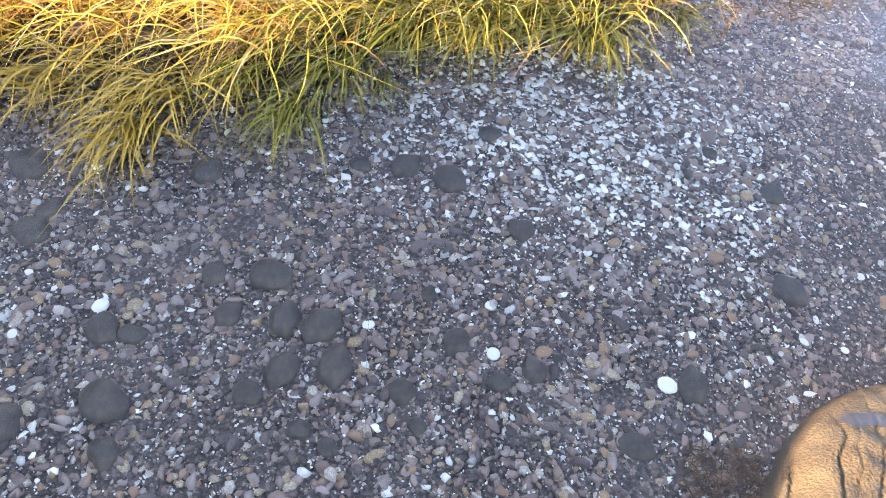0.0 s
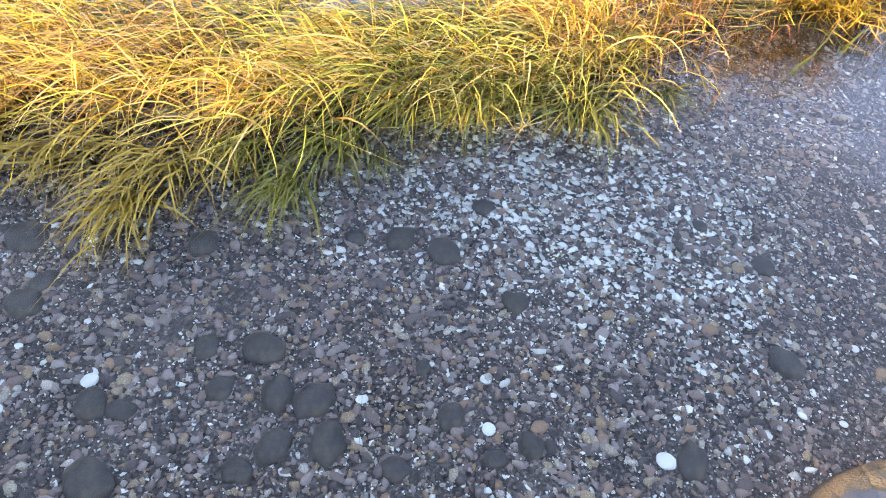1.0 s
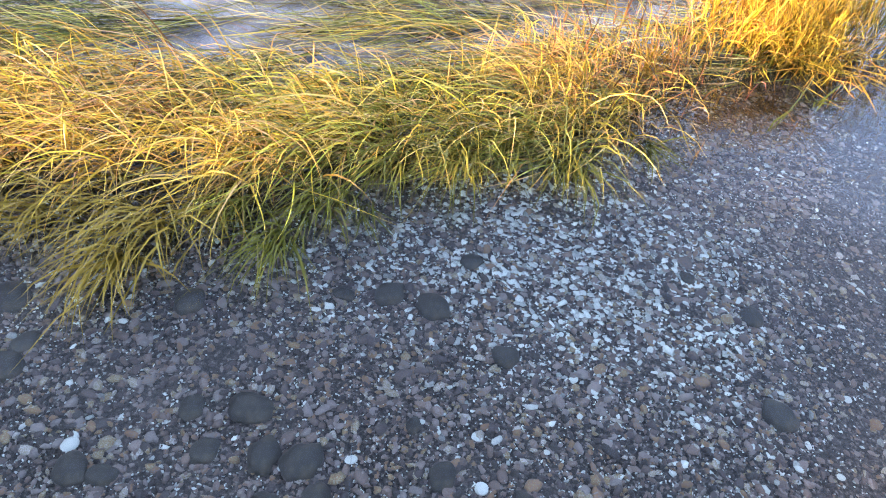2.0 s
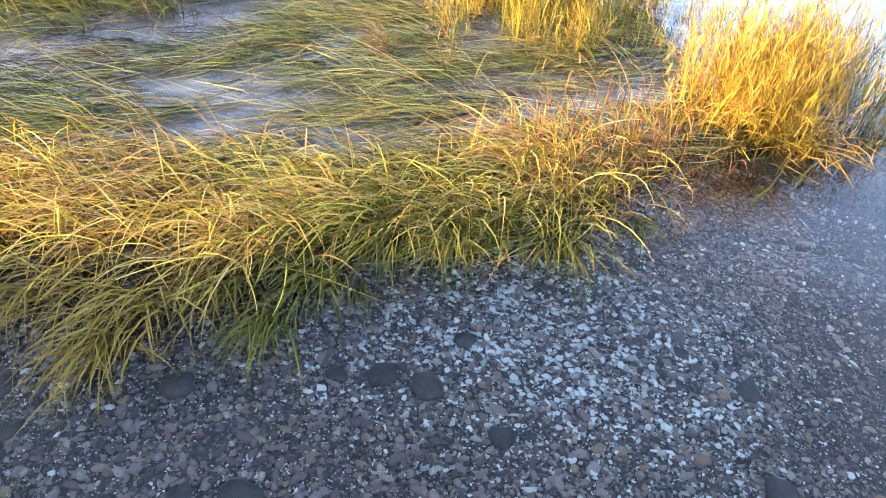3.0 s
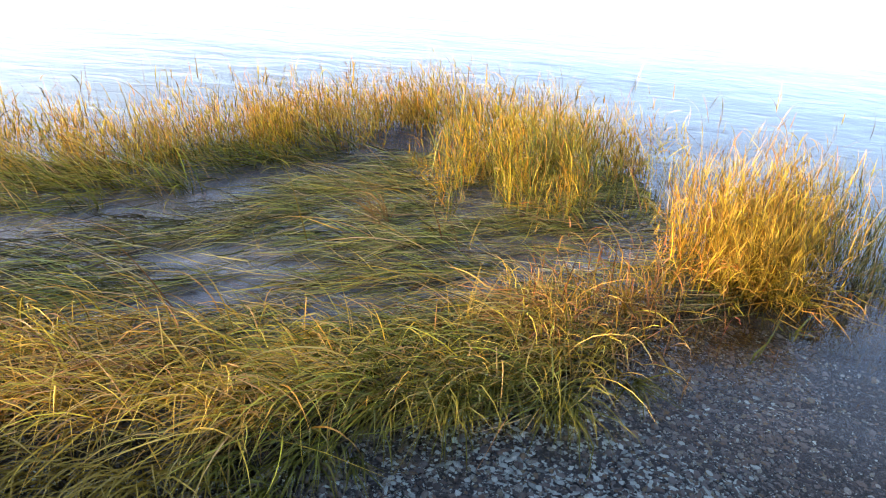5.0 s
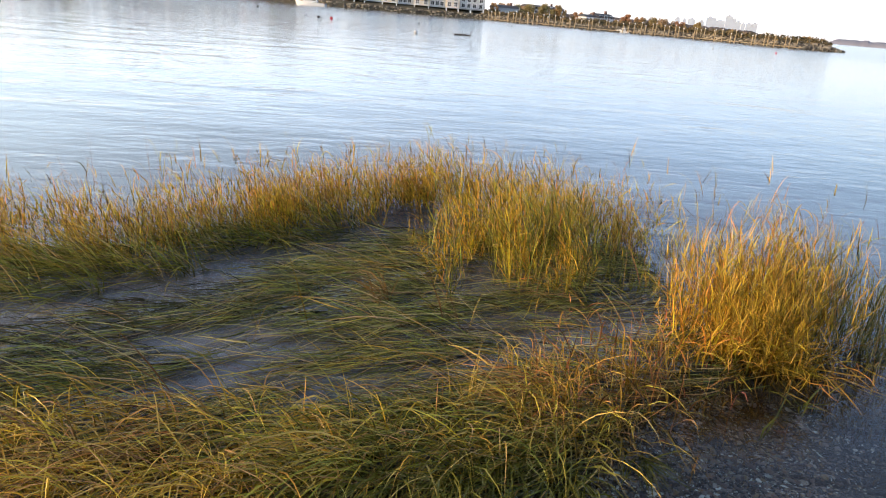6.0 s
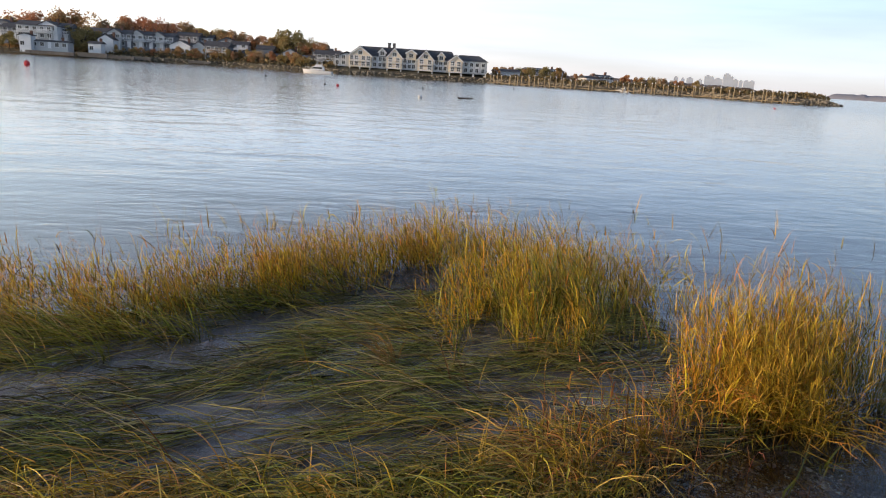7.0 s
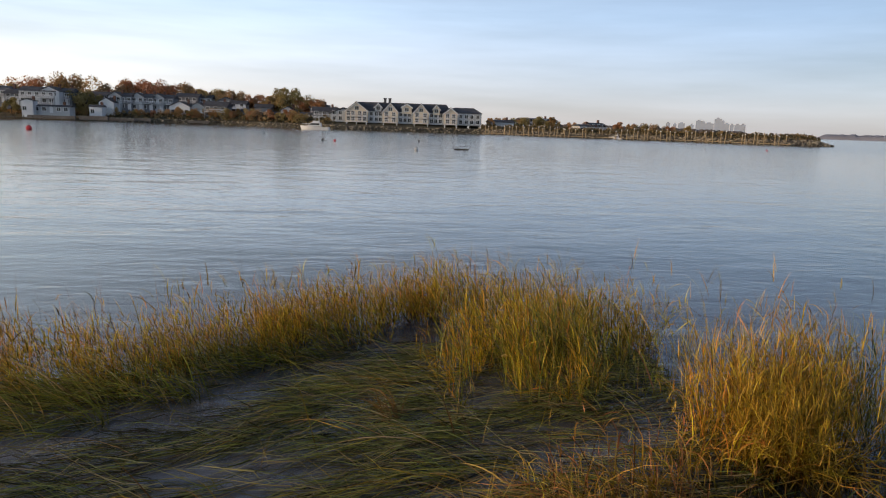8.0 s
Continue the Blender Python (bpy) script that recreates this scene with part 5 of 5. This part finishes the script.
house(-15.56, 268, 3.0, 7, 7, 3.0, 1.6, M_WHITE, "white gabled cottage on the shore", 0, 1, True)
house(-14.26, 268, 3.0, 5, 6, 3.0, 1.6, M_SIDING, "pale gabled cottage on the shore", 0, 1, True)
house(-12.97, 262, 2.4, 8, 7, 4.0, 1.8, M_GREYSIDE, "grey two-storey shore house", -3)
house(-10.46, 266, 2.2, 6, 6, 2.6, 1.2, M_GREYSIDE, "small grey house among trees", -3, 1)
house(-8.43, 262, 2.0, 6, 6, 2.4, 1.0, M_SIDING, "small pale house among trees", -3, 1)
house(-6.04, 246, 1.6, 11, 6, 2.8, 0.9, M_WHITE, "long low white boathouse with a flat-pitched roof", -2, 1)
house(-4.61, 244, 2.0, 8, 7, 3.8, 1.5, M_GREYSIDE, "grey house beside the waterfront building", -2)
house(17.55, 262, 1.2, 7, 6, 2.9, 1.0, M_BRICK, "brick-coloured house behind the marina", 20, 2)
house(16.62, 258, 1.2, 6, 5, 2.4, 0.8, M_WHITE, "low white shed behind the marina", 20, 1)
house(12.94, 310, 1.5, 16, 10, 4.6, 0.8, M_BRICK, "wide brown block behind the spit", 10, 3)
house(9.87, 262, 1.2, 9, 6, 3.0, 0.9, M_SIDING, "low pale house behind the pilings", 8, 1)


def seawall(deg, dist, w, h, z):
    s = part("seawall", box(bmesh.new(), -w / 2, w / 2, 0, 0.8, 0, h), M_SEAWALL, None)
    s.location = out(deg, dist, z)
    tagged(s, "low grey concrete seawall on the far bank", "seawall", "seawalls")


for deg, dist, w, h in ((-21.50, 256, 9, 1.9), (-18.27, 257, 6, 1.6), (-24.21, 259, 15, 1.5), (-14.26, 254, 7, 1.2), (-19.62, 256, 8, 1.3)):
    seawall(deg, dist, w, h * 0.7, 0.3)

# townhouses and cottages crowded along the slope
for k, (u, dist, z, w, h) in enumerate(((-27.0, 282, 5.2, 8, 4.0), (-22.5, 280, 4.6, 7, 3.4), (-21.0, 282, 5.0, 7, 4.0), (-20.6, 268, 3.4, 5, 3.0), (-15.0, 282, 5.4, 8, 4.4), (-13.9, 284, 5.4, 7, 4.2), (-12.2, 276, 4.8, 6, 3.8),
                                        (-11.3, 272, 4.2, 6, 3.4), (-9.4, 266, 3.4, 6, 3.2), (-7.5, 262, 2.8, 5, 3.0), (-5.0, 262, 3.0, 7, 4.0))):
    house(u, dist, z, w, 6, h, 1.4, (M_GREYSIDE, M_SIDING, M_GREYSIDE, M_WHITE)[k % 4], ("grey", "pale", "weathered grey", "white")[k % 4] + " gabled house on the wooded far slope", 2 - k % 5, 2 if h > 3.3 else 1, k % 3 == 0)

# ---- marina
DOCK = [Vector((31, 214, 0)), Vector((53, 200, 0)), Vector((82, 187, 0)), Vector((102, 167, 0))]


def along(s):
    s = s * 3
    i = min(int(s), 2)
    return DOCK[i].lerp(DOCK[i + 1], s - i)


def piling():
    p = thing("piling", "sunlit timber piling with a pale cap standing in water", "piling", (0, 0, -60), 0, "marina pilings")
    bm = bmesh.new()
    bmesh.ops.create_cone(bm, cap_ends=True, segments=10, radius1=0.15, radius2=0.12, depth=6.2, matrix=Matrix.Translation((0, 0, -0.3)))
    part("post", bm, M_TIMBER, p)
    bm = bmesh.new()
    bmesh.ops.create_cone(bm, cap_ends=True, segments=10, radius1=0.19, radius2=0.05, depth=0.28, matrix=Matrix.Translation((0, 0, 2.94)))
    part("cap", bm, M_WHITE, p, "pale plastic cap")
    return p


PILE = piling()
for k in range(62):
    q = along((k + RNG.uniform(-0.35, 0.35)) / 61.0 if 0 < k < 61 else k / 61.0)
    back = RNG.choice([0.0, 0.0, 6.0])
    m = pose(q.x + back * 0.3, q.y + back, RNG.uniform(-0.7, 0.25), RNG.normal(0, 1.2), RNG.normal(0, 1.2))
    copy_thing(PILE, m)
for c in list(PILE.children):
    bpy.data.objects.remove(c)
bpy.data.objects.remove(PILE)
for i in range(3):
    a, b = DOCK[i], DOCK[i + 1]
    L = (b - a).length
    dk = thing("floating_dock", "low weathered floating dock between pilings", "dock", a.lerp(b, 0.5) + Vector((0.6, 1.0, 0)), math.atan2(b.y - a.y, b.x - a.x), "marina docks")
    part("deck", box(bmesh.new(), -L / 2, L / 2, -0.9, 0.9, 0.28, 0.42), M_TIMBER, dk)
    k = -L / 2 + 1
    while k < L / 2 - 1:
        part("float", box(bmesh.new(), k, k + 1.8, -0.8, 0.8, -0.2, 0.28), M_DARK, dk)
        k += 3.4


# ---- boats
def motor_boat(loc, L, turn, label):
    b = thing("motor_boat", label, "boat", loc, radians(turn), "boats")
    bm = bmesh.new()
    secs = []
    for t in np.linspace(0, 1, 9):
        hw = 0.17 * L * (1 - max(0, (t - 0.45) / 0.55) ** 2.2) + 0.01
        sh = 0.10 * L + 0.05 * L * t ** 2
        x = (t - 0.5) * L
        secs.append([bm.verts.new((x + (0.05 * L if t > 0.9 else 0) * (z > 0.3), y * hw, z0)) for y, z, z0 in ((-1, 1, sh), (-0.85, 0, 0.02), (0, 0, -0.3), (0.85, 0, 0.02), (1, 1, sh))])
    for p, q in zip(secs, secs[1:]):
        for i in range(4):
            bm.faces.new((p[i], p[i + 1], q[i + 1], q[i]))
        bm.faces.new((p[4], p[0], q[0], q[4]))
    bm.faces.new(secs[0])
    bmesh.ops.recalc_face_normals(bm, faces=bm.faces)
    part("hull", bm, M_WHITE, b)
    h = 0.12 * L
    cab = part("cabin", prism(bmesh.new(), [(-0.22 * L, h), (0.28 * L, h), (0.14 * L, h + 0.14 * L), (-0.2 * L, h + 0.14 * L)], -0.12 * L, 0.12 * L), M_WHITE, b)
    part("pane", prism(bmesh.new(), [(-0.17 * L, h + 0.05 * L), (0.20 * L, h + 0.05 * L), (0.14 * L, h + 0.11 * L), (-0.17 * L, h + 0.11 * L)], -0.123 * L, 0.123 * L), M_PANE, cab, "dark side windows")
    part("flybridge", prism(bmesh.new(), [(-0.15 * L, h + 0.14 * L), (0.10 * L, h + 0.14 * L), (0.06 * L, h + 0.2 * L), (-0.15 * L, h + 0.2 * L)], -0.1 * L, 0.1 * L), M_WHITE, b)
    bm = bmesh.new()
    for y in (-0.09, 0.09):
        for x in (-0.13, 0.02):
            box(bm, x * L - 0.03, x * L + 0.03, y * L - 0.03, y * L + 0.03, h + 0.2 * L, h + 0.31 * L)
    part("arch", bm, M_WHITE, b)
    part("canopy", box(bmesh.new(), -0.16 * L, 0.05 * L, -0.1 * L, 0.1 * L, h + 0.31 * L, h + 0.325 * L), M_WHITE, b)
    part("stripe", box(bmesh.new(), -0.45 * L, 0.2 * L, -0.172 * L, -0.165 * L, 0.045 * L, 0.065 * L), M_DARK, b, "dark hull stripe")
    bm = bmesh.new()
    for x in np.linspace(0.2, 0.44, 5):
        box(bm, x * L - 0.02, x * L + 0.02, -0.02, 0.02, h, h + 0.09 * L)
    box(bm, 0.2 * L, 0.46 * L, -0.03, 0.03, h + 0.09 * L, h + 0.1 * L)
    part("bow_rail", bm, M_WHITE, b)
    return b


motor_boat(out(-5.32, 188, 0), 7.4, 174, "white motor cruiser with a flybridge moored off the bank")
motor_boat(out(18.96, 206, 0), 3.6, 150, "small white motor boat at the marina dock")


# ---- buoys and floats
def buoy(deg, dist, r, material, label):
    b = thing("buoy", label, "buoy", out(deg, dist, 0), 0, "mooring buoys")
    bm = bmesh.new()
    bmesh.ops.create_uvsphere(bm, u_segments=14, v_segments=10, radius=r, matrix=Matrix.Translation((0, 0, r * 0.55)))
    part("float", bm, material, b)
    bm = bmesh.new()
    bmesh.ops.create_cone(bm, cap_ends=True, segments=8, radius1=r * 0.18, radius2=r * 0.12, depth=r * 0.6, matrix=Matrix.Translation((0, 0, r * 1.75)))
    part("eye", bm, M_DARK, b)


buoy(-25.60, 100, 0.34, M_RED, "round red mooring buoy on the water")
buoy(-3.75, 79, 0.16, M_RED, "small red mooring buoy on the water")
buoy(30.03, 112, 0.14, M_RED, "small red mooring buoy on the water")
buoy(-4.74, 80, 0.14, M_DARK, "small dark mooring buoy on the water")
buoy(-9.30, 110, 0.18, M_DARK, "small dark mooring buoy on the water")
buoy(2.90, 58, 0.17, M_WHITE, "small white mooring buoy on the water")
buoy(3.08, 90, 0.14, M_DARK, "small dark mooring buoy on the water")
buoy(10.42, 130, 0.16, M_DARK, "small dark mooring buoy on the water")
buoy(25.70, 100, 0.13, M_WHITE, "small white mooring buoy on the water")
bm = bmesh.new()
bmesh.ops.create_cone(bm, cap_ends=True, segments=9, radius1=0.09, radius2=0.05, depth=1.4, matrix=Matrix.Translation((0, 0, 0.03)) @ Euler((0, radians(90), 0.1)).to_matrix().to_4x4())
log = part("driftwood", bm, M_BARK, None)
log.location = out(6.60, 63, 0)
tagged(log, "dark piece of driftwood floating on the water", "driftwood")

# ---- distant towers
for deg, w, h in ((22.81, 11, 31), (23.32, 8, 29), (23.82, 16, 31), (24.56, 10, 28), (25.09, 16, 39), (25.42, 7, 37), (25.83, 22, 33), (26.43, 17, 46), (26.79, 7, 40),
                  (27.07, 13, 33), (27.43, 9, 31), (27.82, 14, 31), (28.21, 12, 32), (20.26, 9, 24), (20.82, 7, 23)):
    tw = thing("tower_block", "grey tower block on the distant skyline", "tower block", out(deg, 2000, 0), radians(-deg), "skyline")
    h, w = h * 0.98, w * 1.05
    part("wall", box(bmesh.new(), -w / 2, w / 2, 0, w, -1, h), M_CONCRETE, tw)
    part("roof", box(bmesh.new(), -w * 0.25, w * 0.2, w * 0.2, w * 0.7, h, h + 3), M_CONCRETE, tw)
    bm = bmesh.new()
    z = 3.0
    while z < h - 2:
        box(bm, -w * 0.42, w * 0.42, -0.1, 0.1, z, z + 1.3)
        z += 3.2
    part("window_band", bm, M_CONCRETE, tw)

# ---- a small landing stage on the far shore, and white floats
st = thing("landing_stage", "low grey timber landing stage on posts at the far shore", "landing stage", out(-26.35, 252, 0), radians(8))
part("deck", box(bmesh.new(), -8, 8, -1.0, 1.0, 0.55, 0.72), M_SEAWALL, st)
for k in range(7):
    part("post", box(bmesh.new(), -7.6 + k * 2.5, -7.4 + k * 2.5, -0.9, -0.7, -1.5, 1.3), M_BARK, st)
buoy(-5.73, 84, 0.13, M_WHITE, "small white mooring buoy on the water")
buoy(3.82, 95, 0.12, M_WHITE, "small white mooring buoy on the water")
buoy(2.20, 150, 0.2, M_WHITE, "small white mooring buoy on the water")
